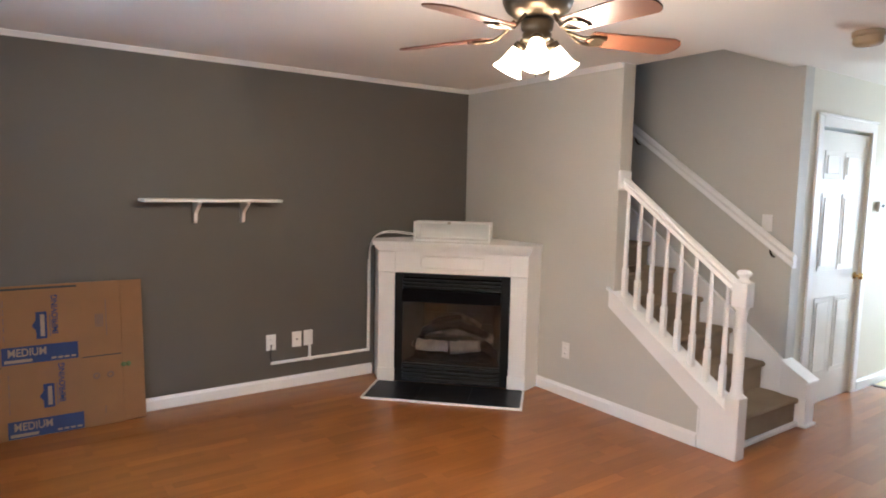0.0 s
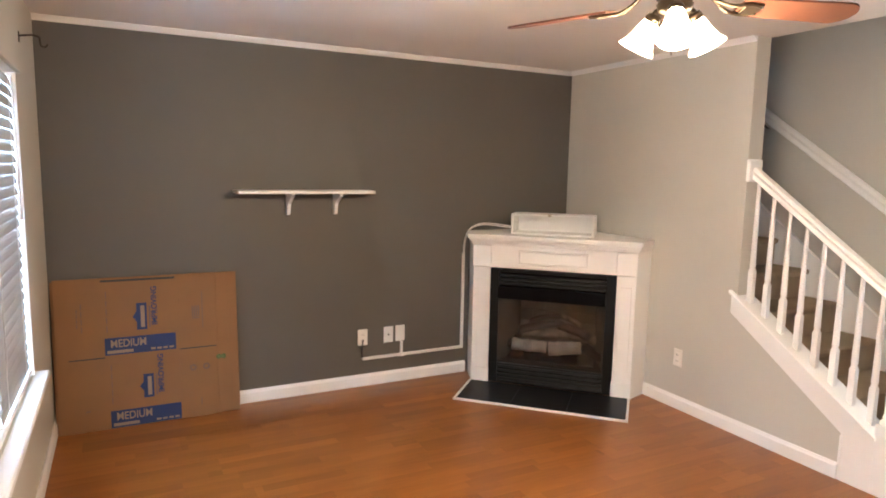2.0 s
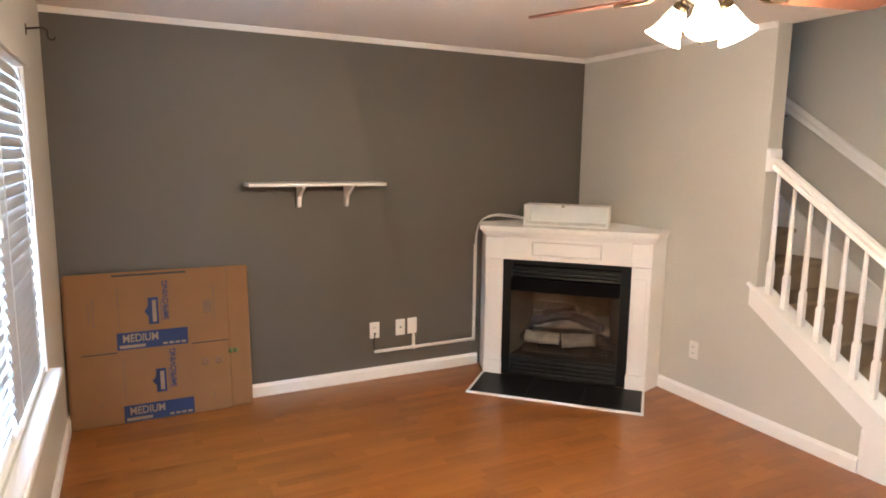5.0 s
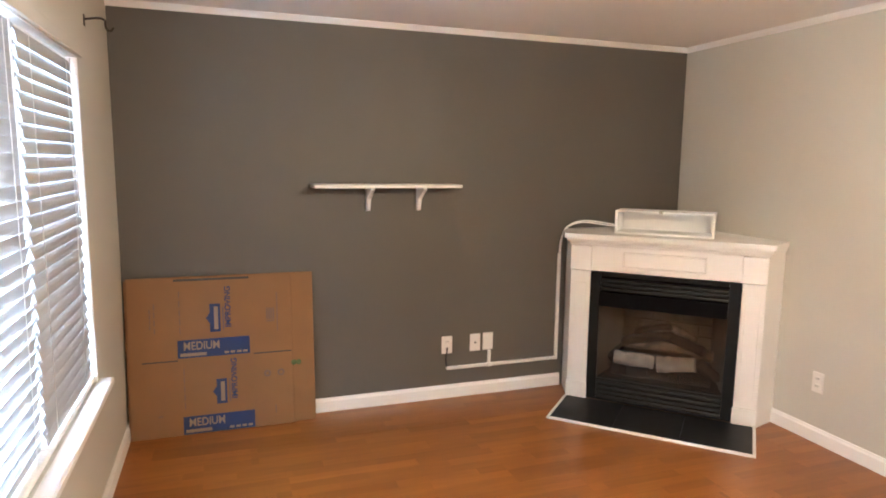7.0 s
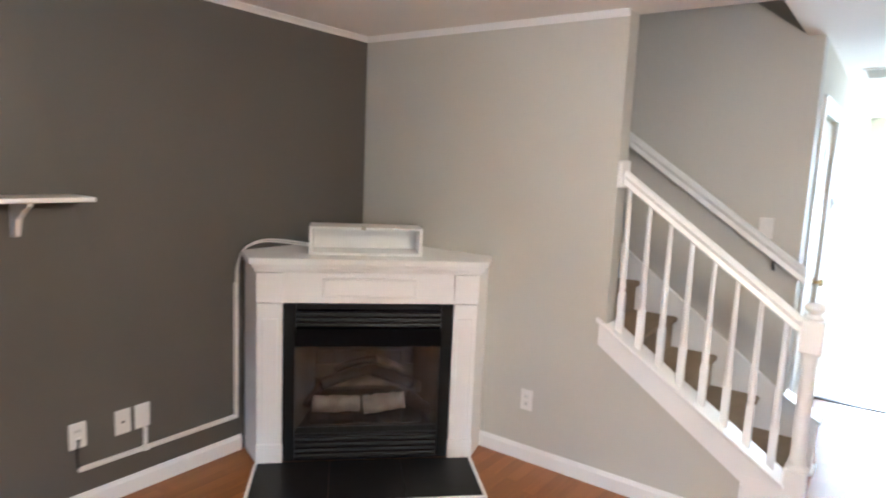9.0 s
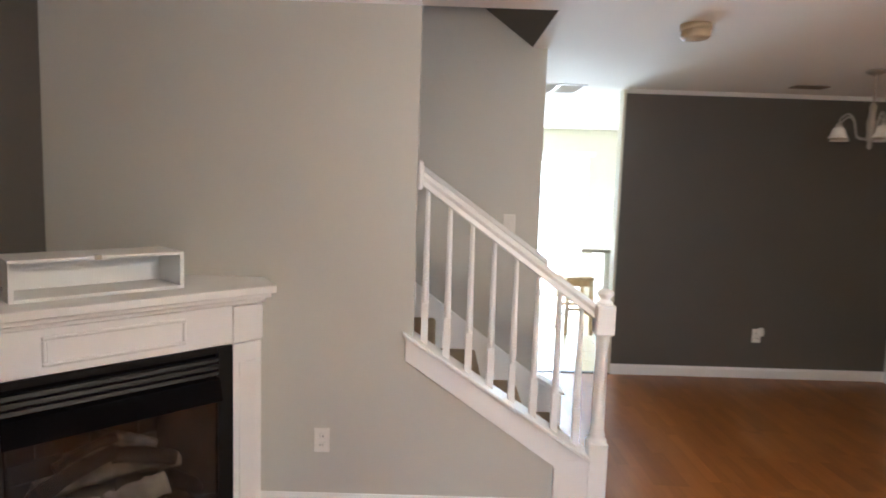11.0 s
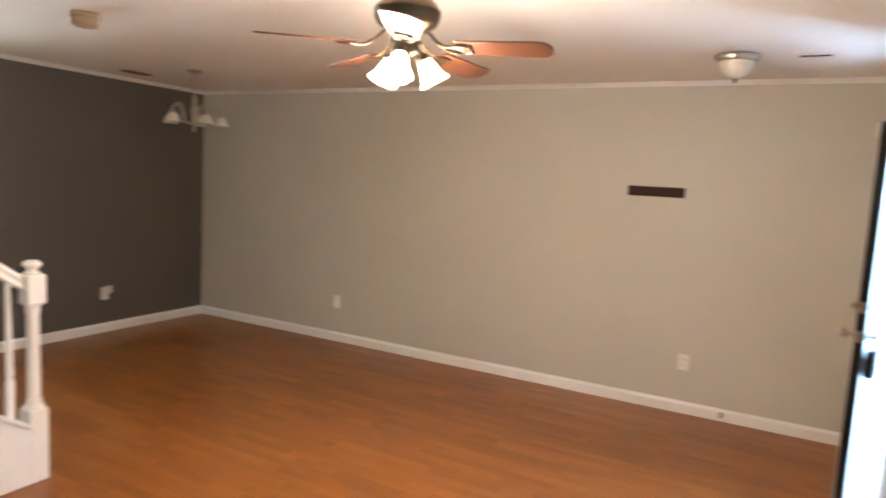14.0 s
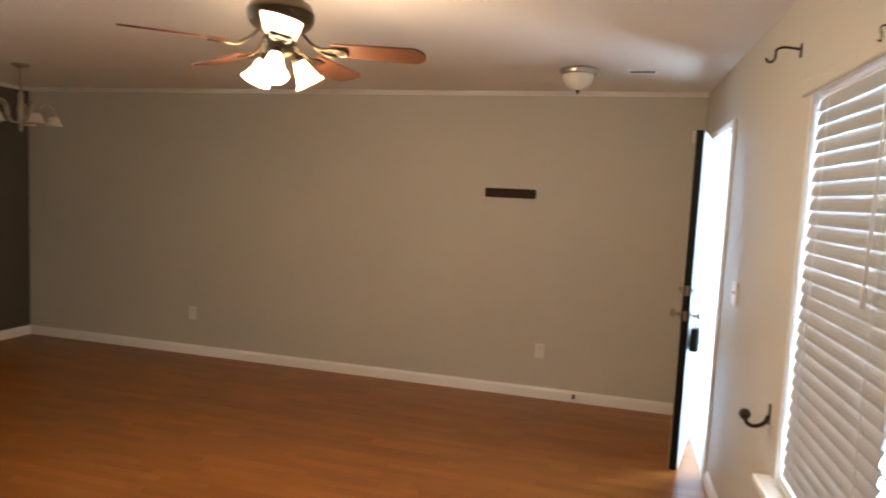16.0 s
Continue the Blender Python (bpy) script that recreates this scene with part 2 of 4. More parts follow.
def lathe(profile, n=20, bm=None, at=(0, 0, 0)):
    """Turned shape: profile of (radius, height), round z."""
    bm = bm or bmesh.new()
    rings = []
    for r, z in profile:
        if r < 1e-5:
            rings.append([bm.verts.new((at[0], at[1], at[2] + z))])
        else:
            rings.append([bm.verts.new((at[0] + r * math.cos(2 * math.pi * k / n), at[1] + r * math.sin(2 * math.pi * k / n), at[2] + z)) for k in range(n)])
    for a, b in zip(rings, rings[1:]):
        for k in range(n):
            q = (k + 1) % n
            if len(a) == 1 and len(b) == 1:
                continue
            f = [a[0], b[k], b[q]] if len(a) == 1 else [a[k], a[q], b[0]] if len(b) == 1 else [a[k], a[q], b[q], b[k]]
            bm.faces.new(f).smooth = True
    return bm


def tube(points, r, n=8, bm=None):
    """A round bar along a line of points."""
    bm = bm or bmesh.new()
    pts = [Vector(p) for p in points]
    rings = []
    for i, p in enumerate(pts):
        d = (pts[min(i + 1, len(pts) - 1)] - pts[max(i - 1, 0)]).normalized()
        up = Vector((0, 0, 1)) if abs(d.z) < 0.95 else Vector((1, 0, 0))
        s = d.cross(up).normalized()
        u = s.cross(d)
        rad = r[i] if isinstance(r, (list, tuple)) else r
        rings.append([bm.verts.new(p + rad * (math.cos(2 * math.pi * k / n) * s + math.sin(2 * math.pi * k / n) * u)) for k in range(n)])
    for a, b in zip(rings, rings[1:]):
        for k in range(n):
            bm.faces.new((a[k], a[(k + 1) % n], b[(k + 1) % n], b[k])).smooth = True
    bm.faces.new(rings[0][::-1])
    bm.faces.new(rings[-1])
    return bm


def curve_pts(ctrl, n=16):
    """A smooth line through control points."""
    c = [Vector(p) for p in ctrl]
    c = [2 * c[0] - c[1]] + c + [2 * c[-1] - c[-2]]
    out = []
    for i in range(1, len(c) - 2):
        for k in range(n):
            t = k / n
            a, b, d, e = c[i - 1], c[i], c[i + 1], c[i + 2]
            out.append(0.5 * (2 * b + (d - a) * t + (2 * a - 5 * b + 4 * d - e) * t * t + (3 * b - a - 3 * d + e) * t ** 3))
    out.append(c[-2])
    return out


def moved(bm, m):
    bmesh.ops.transform(bm, matrix=m, verts=bm.verts)
    return bm


def structure(name, bm, material, label, category):
    return tagged(part(name, bm, material), label, category, kind="structure")


def text_mesh(words, size, material, parent, m, name="lettering", label="", extrude=0.0004, weight=0.0011):
    cu = bpy.data.curves.new(name, "FONT")
    cu.offset = weight
    cu.body, cu.size, cu.extrude, cu.align_x, cu.align_y = words, size, extrude, "CENTER", "CENTER"
    tmp = bpy.data.objects.new(name, cu)
    scene.collection.objects.link(tmp)
    me = bpy.data.meshes.new_from_object(tmp.evaluated_get(bpy.context.evaluated_depsgraph_get()))
    bpy.data.objects.remove(tmp)
    me.materials.clear()
    me.materials.append(material)
    ob = new(name, me)
    ob.parent = parent
    ob.matrix_local = m
    if label:
        ob["label"] = label
    return ob


# ---------------------------------------------------------------- the plan
H = 2.40                    # ceiling
EX = 3.736                  # stair-side wall of the living room
SY = -5.692                 # long wall
DX = 6.122                  # dining end wall
WELL = -2.33                # south edge of the stairwell
FX = 4.68                   # far wall of the stairs
KX = 9.9                   # kitchen's outer wall
T = 0.12
UP = 4.7                    # top of the stairwell

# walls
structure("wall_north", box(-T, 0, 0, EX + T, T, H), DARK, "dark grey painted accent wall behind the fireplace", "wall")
structure("wall_stairwell_end", box(EX + T, 0, 0, FX, T, UP), GREY, "grey painted wall at the head of the stairwell", "wall")
structure("wall_east", box(EX, -1.70, 0, EX + T, 0, H), GREY, "warm grey painted wall beside the stairs", "wall")
structure("wall_stairwell_upper", box(EX, WELL, H + 0.25, EX + T, 0, UP), GREY, "grey painted upper wall of the stairwell", "wall")
structure("wall_stair_far", box(FX, -2.42, 0, FX + T, T, UP), GREY, "grey painted wall along the far side of the stairs", "wall")
structure("wall_stairwell_south", box(EX + T, WELL - T, H + 0.25, FX, WELL, UP), GREY, "grey painted wall above the stairwell opening", "wall")
structure("stairwell_ceiling", box(EX, WELL - T, UP, FX + T, T, UP + 0.1), CEIL, "painted ceiling over the stairwell", "ceiling")
# the soffit's deep shade is put into its colour, using the accent wall's dark grey
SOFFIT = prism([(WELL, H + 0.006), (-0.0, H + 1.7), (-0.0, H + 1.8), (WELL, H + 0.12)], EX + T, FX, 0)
structure("stair_soffit", SOFFIT, DARK, "sloping soffit above the stairs, its shade put in as dark colour", "ceiling")
structure("wall_south", box(-T, SY - T, 0, DX + T, SY, H), GREY, "long warm grey painted wall with white baseboard", "wall")
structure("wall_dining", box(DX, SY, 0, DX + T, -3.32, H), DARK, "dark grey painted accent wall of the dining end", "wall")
structure("passage_corner", box(DX - 0.002, -3.32, 0, DX + T + 0.002, -3.30, H), CREAM, "cream painted wall end at the kitchen passage", "wall")

# window wall with its two openings
WY0, WY1, WZ0, WZ1 = -3.18, -0.82, 0.60, 2.00      # window
DY0, DY1, DZ1 = -5.49, -4.57, 2.035                 # front door
bm = box(-T, WY1, 0, 0, 0, H)
box(-T, WY0, 0, 0, WY1, WZ0, bm=bm)
box(-T, WY0, WZ1, 0, WY1, H, bm=bm)
box(-T, DY1, 0, 0, WY0, H, bm=bm)
box(-T, DY0, DZ1, 0, DY1, H, bm=bm)
box(-T, SY, 0, 0, DY0, H, bm=bm)
structure("wall_west", bm, GREY, "warm grey painted outer wall with the window and front door", "wall")

# closet wall with the panel door, on into the kitchen
CD0, CD1 = 4.955, 5.765
bm = box(FX + T, -2.42, 0, CD0, -2.30, H)
box(CD0, -2.42, 2.03, CD1, -2.30, H, bm=bm)
box(CD1, -2.42, 0, KX, -2.30, H, bm=bm)
structure("wall_closet", bm, CREAM, "cream painted wall with the white panel door", "wall")
structure("closet_back", box(FX + T, -1.7, 0, DX, -1.6, H), CREAM, "plain painted wall inside the closet", "wall")

# kitchen walls
KW0, KW1, KZ0, KZ1 = -5.15, -4.37, 0.98, 2.08      # kitchen window
bm = box(KX, -2.45, 0, KX + T, -2.30, H)
box(KX, -3.95, 2.02, KX + T, -2.45, H, bm=bm)
box(KX, KW1, 0, KX + T, -3.95, H, bm=bm)
box(KX, KW0, 0, KX + T, KW1, KZ0, bm=bm)
box(KX, KW0, KZ1, KX + T, KW1, H, bm=bm)
box(KX, SY, 0, KX + T, KW0, H, bm=bm)
structure("wall_kitchen_outer", bm, CREAM, "cream painted kitchen wall with glazed door and window", "wall")
structure("wall_kitchen_south", box(DX + T, SY - T, 0, KX + T, SY, H), CREAM, "cream painted kitchen side wall", "wall")

# ceiling with the stairwell opening
bm = box(-T, SY - T, H, KX + T, WELL, H + 0.25)
box(-T, WELL, H, EX + T, T, H + 0.25, bm=bm)
box(FX + T, WELL, H, KX + T, T, H + 0.25, bm=bm)
structure("ceiling", bm, CEIL, "off-white painted ceiling with light roller texture", "ceiling")

# floors
structure("floor", box(-T, SY - T, -0.16, DX, T, -0.012), SLOT, "subfloor under the laminate planks", "floor")
structure("kitchen_floor", box(DX + 0.03, SY - T, -0.16, KX + T, -2.30, -0.005), TILE, "cream tiled kitchen floor", "floor")
structure("threshold_strip", box(DX - 0.02, -3.32, -0.012, DX + 0.035, -2.42, 0.006, 0.004), BRONZE, "dark metal threshold strip in the passage", "threshold")
structure("ground", box(-40, -40, -0.5, 40, 40, -0.2), CONCRETE, "pale concrete ground outside the house", "ground")
structure("porch_slab", box(-2.4, -6.6, -0.2, -T, -3.6, -0.03), CONCRETE, "pale concrete porch slab outside the front door", "porch")
structure("backdrop", box(-7.1, -14, -0.3, -7.0, 8, 8), OUTSIDE, "bright washed-out daylight outside", "backdrop")
structure("backdrop_garden", box(14.0, -12, -0.3, 14.1, 6, 8), OUTSIDE, "bright washed-out daylight behind the kitchen", "backdrop")


def run_x(name, x0, x1, y, side, z0, profile, material, label, cat):
    """A moulding along x on a wall at y; side is +1 when the room lies towards +y."""
    return structure(name, prism([(y + side * a, z0 + b) for a, b in profile], x0, x1, 0), material, label, cat)


def run_y(name, y0, y1, x, side, z0, profile, material, label, cat):
    return structure(name, prism([(x + side * a, z0 + b) for a, b in profile], y0, y1, 1), material, label, cat)


BASE = [(0, 0), (0.015, 0), (0.015, 0.068), (0.009, 0.078), (0.006, 0.088), (0, 0.088)]
CROWN = [(0, 0), (0.007, 0), (0.010, 0.006), (0.022, 0.018), (0.031, 0.025), (0.034, 0.031), (0, 0.031)]
BL, CL = "white painted baseboard", "white painted crown moulding"
run_x("baseboard_north", 0.015, EX - 0.95, 0, -1, 0, BASE, WHITE, BL, "baseboard")
run_y("baseboard_east", -2.385, -0.95, EX, -1, 0, BASE, WHITE, BL, "baseboard")
run_x("baseboard_south", 0.015, DX - 0.015, SY, 1, 0, BASE, WHITE, BL, "baseboard")
run_y("baseboard_dining", SY, -3.32, DX, -1, 0, BASE, WHITE, BL, "baseboard")
run_y("baseboard_west", -4.48, 0, 0, 1, 0, BASE, WHITE, BL, "baseboard")
run_x("baseboard_closet", CD1 + 0.07, DX + 0.6, -2.42, -1, 0, BASE, WHITE, BL, "baseboard")
run_x("crown_north", 0, EX, 0, -1, H - 0.031, CROWN, WHITE, CL, "moulding")
run_y("crown_east", -1.70, 0, EX, -1, H - 0.031, CROWN, WHITE, CL, "moulding")
run_x("crown_south", 0, DX, SY, 1, H - 0.031, CROWN, WHITE, CL, "moulding")
run_y("crown_dining", SY, -3.32, DX, -1, H - 0.031, CROWN, WHITE, CL, "moulding")

# ---------------------------------------------------------------- stairs
stairs = thing("staircase", "straight staircase with beige carpeted treads and white skirt", "stairs", kind="structure")
RISE, RUN, Y1 = 0.19, 0.25, -2.53
for k in range(10):
    y, z = Y1 + k * RUN, (k + 1) * RISE
    bm = prism([(y, z - RISE), (y, z - 0.045), (y - 0.022, z - 0.03), (y - 0.026, z - 0.012), (y - 0.014, z), (y + RUN + 0.002, z), (y + RUN + 0.002, z - RISE)], EX + T + 0.002, FX - 0.03, 0)
    part("carpeted_step", bm, CARPET, stairs)
    if k:
        part("step_core", box(EX + T + 0.01, y + 0.002, 0, FX - 0.03, y + RUN, z - RISE - 0.002), CARPET, stairs)
part("bottom_trim", box(EX + T + 0.04, Y1 - 0.03, 0, FX - 0.02, Y1 - 0.002, 0.03, 0.003), WHITE, stairs, "white painted strip at the foot of the stairs")
SL = 0.745
sk = [(-2.50, 0.0), (-2.50, 0.36), (0.0, 0.36 + 2.5 * SL), (0.0, 0.0)]
part("skirt_board", prism(sk, FX - 0.028, FX - 0.002, 0), WHITE, stairs, "white painted skirt board")
bm = prism([(-2.60, 0), (-2.60, 0.30), (-2.425, 0.40), (-2.425, 0)], FX - 0.05, FX + 0.07, 0, 0.003)
post = part("skirt_end_block", bm, WHITE, stairs, "white painted end block")
bm = prism([(-2.62, 0.298), (-2.615, 0.318), (-2.425, 0.428), (-2.425, 0.402)], FX - 0.065, FX + 0.085, 0, 0.003)
part("end_block_cap", bm, WHITE, post)
part("end_block_base", box(FX - 0.062, -2.615, 0, FX + 0.082, -2.425, 0.022, 0.004), WHITE, post)

# knee wall, stringer and balustrade
ST = lambda y: 0.556 + 0.66 * (y + 2.14)
structure("knee_wall", prism([(-2.40, 0), (-1.70, 0), (-1.70, ST(-1.70) - 0.06), (-2.40, ST(-2.40) - 0.06)], EX, EX + T, 0), GREY, "grey painted triangular wall below the stringer", "wall")
bal = thing("balustrade", "white painted stair balustrade with turned balusters and newel", "balustrade")
ya, yb = -2.56, -1.665
bm = prism([(ya, ST(ya) - 0.15), (ya, ST(ya)), (yb, ST(yb)), (yb, ST(yb) - 0.118), (-2.40, ST(-2.40) - 0.135)], EX - 0.012, EX + T + 0.001, 0, 0.003)
part("stringer", bm, WHITE, bal)
bm = prism([(ya - 0.005, ST(ya) + 0.001), (ya - 0.005, ST(ya) + 0.022), (yb + 0.012, ST(yb) + 0.024), (yb + 0.012, ST(yb) + 0.003)], EX - 0.028, EX + T + 0.015, 0, 0.004)
part("stringer_cap", bm, WHITE, bal)
part("newel_plinth", box(EX - 0.013, -2.565, 0, EX + T + 0.002, -2.39, ST(-2.48) - 0.04, 0.003), WHITE, bal)
part("plinth_batten", box(EX - 0.02, -2.405, 0.085, EX - 0.001, -2.39, ST(-2.40) - 0.138, 0.002), WHITE, bal)
NY, NX = -2.60, EX + 0.030
newel = part("newel_post", box(NX - 0.046, NY - 0.046, 0, NX + 0.046, NY + 0.046, 0.375, 0.005), WHITE, bal)
prof = [(0.046, 0.375), (0.046, 0.385), (0.032, 0.395), (0.038, 0.405), (0.031, 0.425), (0.031, 0.60), (0.028, 0.84), (0.034, 0.868), (0.030, 0.88), (0.04, 0.895), (0.04, 0.90)]
part("turned_shaft", lathe(prof, 18, at=(NX, NY, 0)), WHITE, newel)
part("newel_block", box(NX - 0.045, NY - 0.045, 0.90, NX + 0.045, NY + 0.045, 1.045, 0.006), WHITE, newel)
prof = [(0.0, 1.045), (0.036, 1.045), (0.038, 1.055), (0.024, 1.063), (0.026, 1.075), (0.040, 1.088), (0.042, 1.098), (0.030, 1.112), (0.0, 1.118)]
part("finial", lathe(prof, 18, at=(NX, NY, 0)), WHITE, newel)
RT = lambda y: 1.337 + 0.72 * (y + 2.15)
hx = EX + 0.048
shape = [(-0.03, -0.055), (-0.022, -0.06), (0.022, -0.06), (0.03, -0.055), (0.022, -0.035), (0.032, -0.018), (0.022, -0.003), (0, 0.002), (-0.022, -0.003), (-0.032, -0.018), (-0.022, -0.035)]
bm = bmesh.new()
ends = []
for y in (-2.57, -1.70):
    ends.append([bm.verts.new((hx + a, y, RT(y) + b * 1.25)) for a, b in shape])
for i in range(len(shape)):
    j = (i + 1) % len(shape)
    bm.faces.new((ends[0][i], ends[0][j], ends[1][j], ends[1][i]))
bm.faces.new(ends[0]), bm.faces.new(ends[1][::-1])
part("handrail", bm, WHITE, bal)
part("rail_rosette", box(EX - 0.018, -1.726, RT(-1.71) - 0.10, EX + 0.105, -1.7005, RT(-1.71) + 0.035, 0.008), WHITE, bal)
for k in range(8):
    y = -1.752 - k * 0.1065
    z0, z1 = ST(y) + 0.022, RT(y) - 0.072
    b = part("baluster", box(hx - 0.017, y - 0.017, z0 - 0.012, hx + 0.017, y + 0.017, z0 + 0.19, 0.002), WHITE, bal)
    prof = [(0.017, z0 + 0.19), (0.018, z0 + 0.197), (0.013, z0 + 0.205), (0.017, z0 + 0.215), (0.0165, z0 + 0.25), (0.0105, z1 - 0.03), (0.0105, z1 + 0.02)]
    part("turned_top", lathe(prof, 12, at=(hx, y, 0)), WHITE, b)

# wall handrail
wr = thing("wall_handrail", "grey-white wooden handrail on metal brackets on the stair wall", "handrail")
bm = bmesh.new()
ends = []
for y, z in ((-2.47, 1.15), (-0.9, 1.15 + 1.57 * 0.70)):
    ends.append([bm.verts.new((FX - 0.065 + a * 0.9, y, z + b * 1.5)) for a, b in shape])
for i in range(len(shape)):
    j = (i + 1) % len(shape)
    bm.faces.new((ends[0][i], ends[0][j], ends[1][j], ends[1][i]))
bm.faces.new(ends[0]), bm.faces.new(ends[1][::-1])
part("rail", bm, WHITE, wr)
for y in (-2.30, -1.13):
    z = 1.15 + (y + 2.47) * 0.70 - 0.09
    part("bracket", tube([(FX - 0.001, y, z - 0.06), (FX - 0.03, y, z - 0.055), (FX - 0.06, y, z - 0.03), (FX - 0.065, y, z + 0.005)], 0.007, 8), BRONZE, wr)


def plate(name, label, m, kind, group="wall plates", PLATE=PLATE):
    """A wall plate in its own plane: x across, z up, y towards the room is negative."""
    ob = thing(name, label, "outlet" if kind == "outlet" else "switch" if kind == "switch" else "wall plate", m, group)
    w = 0.058 if kind == "double" else 0.0375
    part("cover", box(-w, -0.007, -0.06, w, -0.0005, 0.06, 0.003), PLATE, ob)
    if kind == "outlet":
        for s in (-0.022, 0.022):
            r = part("receptacle", box(-0.017, -0.010, s - 0.014, 0.017, -0.0065, s + 0.014, 0.003), PLATE, ob)
            part("slot", box(-0.008, -0.0112, s - 0.005, -0.0055, -0.0098, s + 0.006), SLOT, r)
            part("slot", box(0.0055, -0.0112, s - 0.005, 0.008, -0.0098, s + 0.006), SLOT, r)
    elif kind == "jack":
        part("jack", box(-0.006, -0.012, -0.006, 0.006, -0.0065, 0.006, 0.002), SLOT, ob)
    elif kind in ("switch", "double"):
        for s in ((-0.023, 0.023) if kind == "double" else (0,)):
            part("toggle", box(s - 0.006, -0.016, -0.004, s + 0.006, -0.0065, 0.014, 0.002), PLATE, ob)
    return ob


EAST, WEST, SOUTH = (lambda y, z: pose(EX, y, z, 0, 0, -90)), (lambda y, z: pose(0, y, z, 0, 0, 90)), (lambda x, z: pose(x, SY, z, 0, 0, 180))
plate("power_outlet", "white duplex outlet with a black cord on the dark wall", pose(1.93, 0, 0.365), "outlet")
plate("cable_plate", "white wall plate with a cable jack on the dark wall", pose(2.132, 0, 0.367), "jack")
plate("blank_plate", "white blank wall plate above a surface raceway", pose(2.226, 0, 0.369), "blank")
plate("power_outlet", "white duplex outlet on the grey wall beside the fireplace", EAST(-1.28, 0.352), "outlet", PLATE=PLATE_G)
plate("power_outlet", "white duplex outlet low on the long grey wall", SOUTH(4.265, 0.385), "outlet", PLATE=PLATE_G)
plate("power_outlet", "white duplex outlet low on the long grey wall", SOUTH(1.098, 0.380), "outlet", PLATE=PLATE_G)
o = plate("power_outlet", "white duplex outlet with a white plug on the dark wall", pose(DX, -4.56, 0.37, 0, 0, -90), "outlet")
# plain white plug left in the outlet, unlit
part("white_plug", box(0.002, -0.05, 0.005, 0.045, -0.011, 0.075, 0.008), PLATE, o)
plate("light_switch", "white double light switch beside the front door", WEST(-4.165, 1.153), "double")
plate("light_switch", "white light switch on the stair wall", pose(FX, -2.235, 1.35, 0, 0, -90), "switch", PLATE=PLATE_G)
th = thing("thermostat", "small beige thermostat on the passage wall", "thermostat", pose(6.0, -2.42, 1.47))
part("case", box(-0.05, -0.03, -0.04, 0.05, -0.001, 0.04, 0.006), PLATE, th)
part("dial", box(-0.03, -0.034, -0.008, 0.03, -0.029, 0.018, 0.002), SLOT, th)

# raceway and cables
rw = thing("cable_raceway", "white surface cable raceway along the dark wall up to the mantel", "raceway")
part("lower_run", box(1.925, -0.022, 0.196, 2.76, -0.0005, 0.216, 0.003), PLATE, rw)
part("riser", box(2.740, -0.022, 0.2165, 2.760, -0.0005, 0.955, 0.003), PLATE, rw)
part("plate_drop", box(2.226, -0.020, 0.2165, 2.244, -0.0005, 0.308, 0.003), PLATE, rw)
part("junction_box", box(2.218, -0.026, 0.192, 2.252, -0.0005, 0.222, 0.004), PLATE, rw)
tagged(part("black_cord", tube(curve_pts([(1.93, -0.012, 0.345), (1.922, -0.03, 0.335), (1.918, -0.022, 0.28), (1.925, -0.016, 0.23), (1.935, -0.013, 0.207)], 6), 0.0045, 6), RUBBER), "short black power cord from outlet to raceway", "cord")
for k, (dz, dy) in enumerate(((0.0, 0.0), (0.012, -0.012))):
    c = [(2.750, -0.012 + dy, 0.95), (2.757, -0.014 + dy, 1.05 + dz), (2.79, -0.03 + dy, 1.135 + dz), (2.87, -0.10 + dy, 1.178 + dz), (2.97, -0.24 + dy, 1.172 + dz), (3.03, -0.31, 1.165 + 0.4 * dz)]
    tagged(part("white_cable", tube(curve_pts(c, 8), 0.005, 6), PLATE), "white cable looping from raceway to the box on the mantel", "cable", group="mantel cables")

# wall shelf
sh = thing("wall_shelf", "narrow white painted shelf on two brackets on the dark wall", "shelf")
part("board", box(1.045, -0.205, 1.418, 1.948, -0.001, 1.438, 0.003), WHITE, sh)
for x in (1.395, 1.72):
    bm = prism([(-0.001, 1.417), (-0.165, 1.417), (-0.165, 1.402), (-0.12, 1.385), (-0.055, 1.345), (-0.04, 1.275), (-0.001, 1.268)], x - 0.011, x + 0.011, 0, 0.002)
    part("bracket", bm, WHITE, sh)

# ---------------------------------------------------------------- corner fireplace: x to its right, -y out into the room
FPM = Matrix.Translation((EX, 0, 0)) @ pose(0, 0, 0, 0, 0, -45)
FPC = FPM @ pose(0.022, 0, 0)
fp = thing("fireplace", "corner gas fireplace with white painted mantel and black louvred insert", "fireplace", FPC)
F = 0.87
part("left_leg", box(-0.584, -F, 0, -0.452, -F + 0.10, 0.880, 0.004), WHITE, fp)
part("right_leg", box(0.452, -F, 0, 0.584, -F + 0.10, 0.880, 0.004), WHITE, fp)
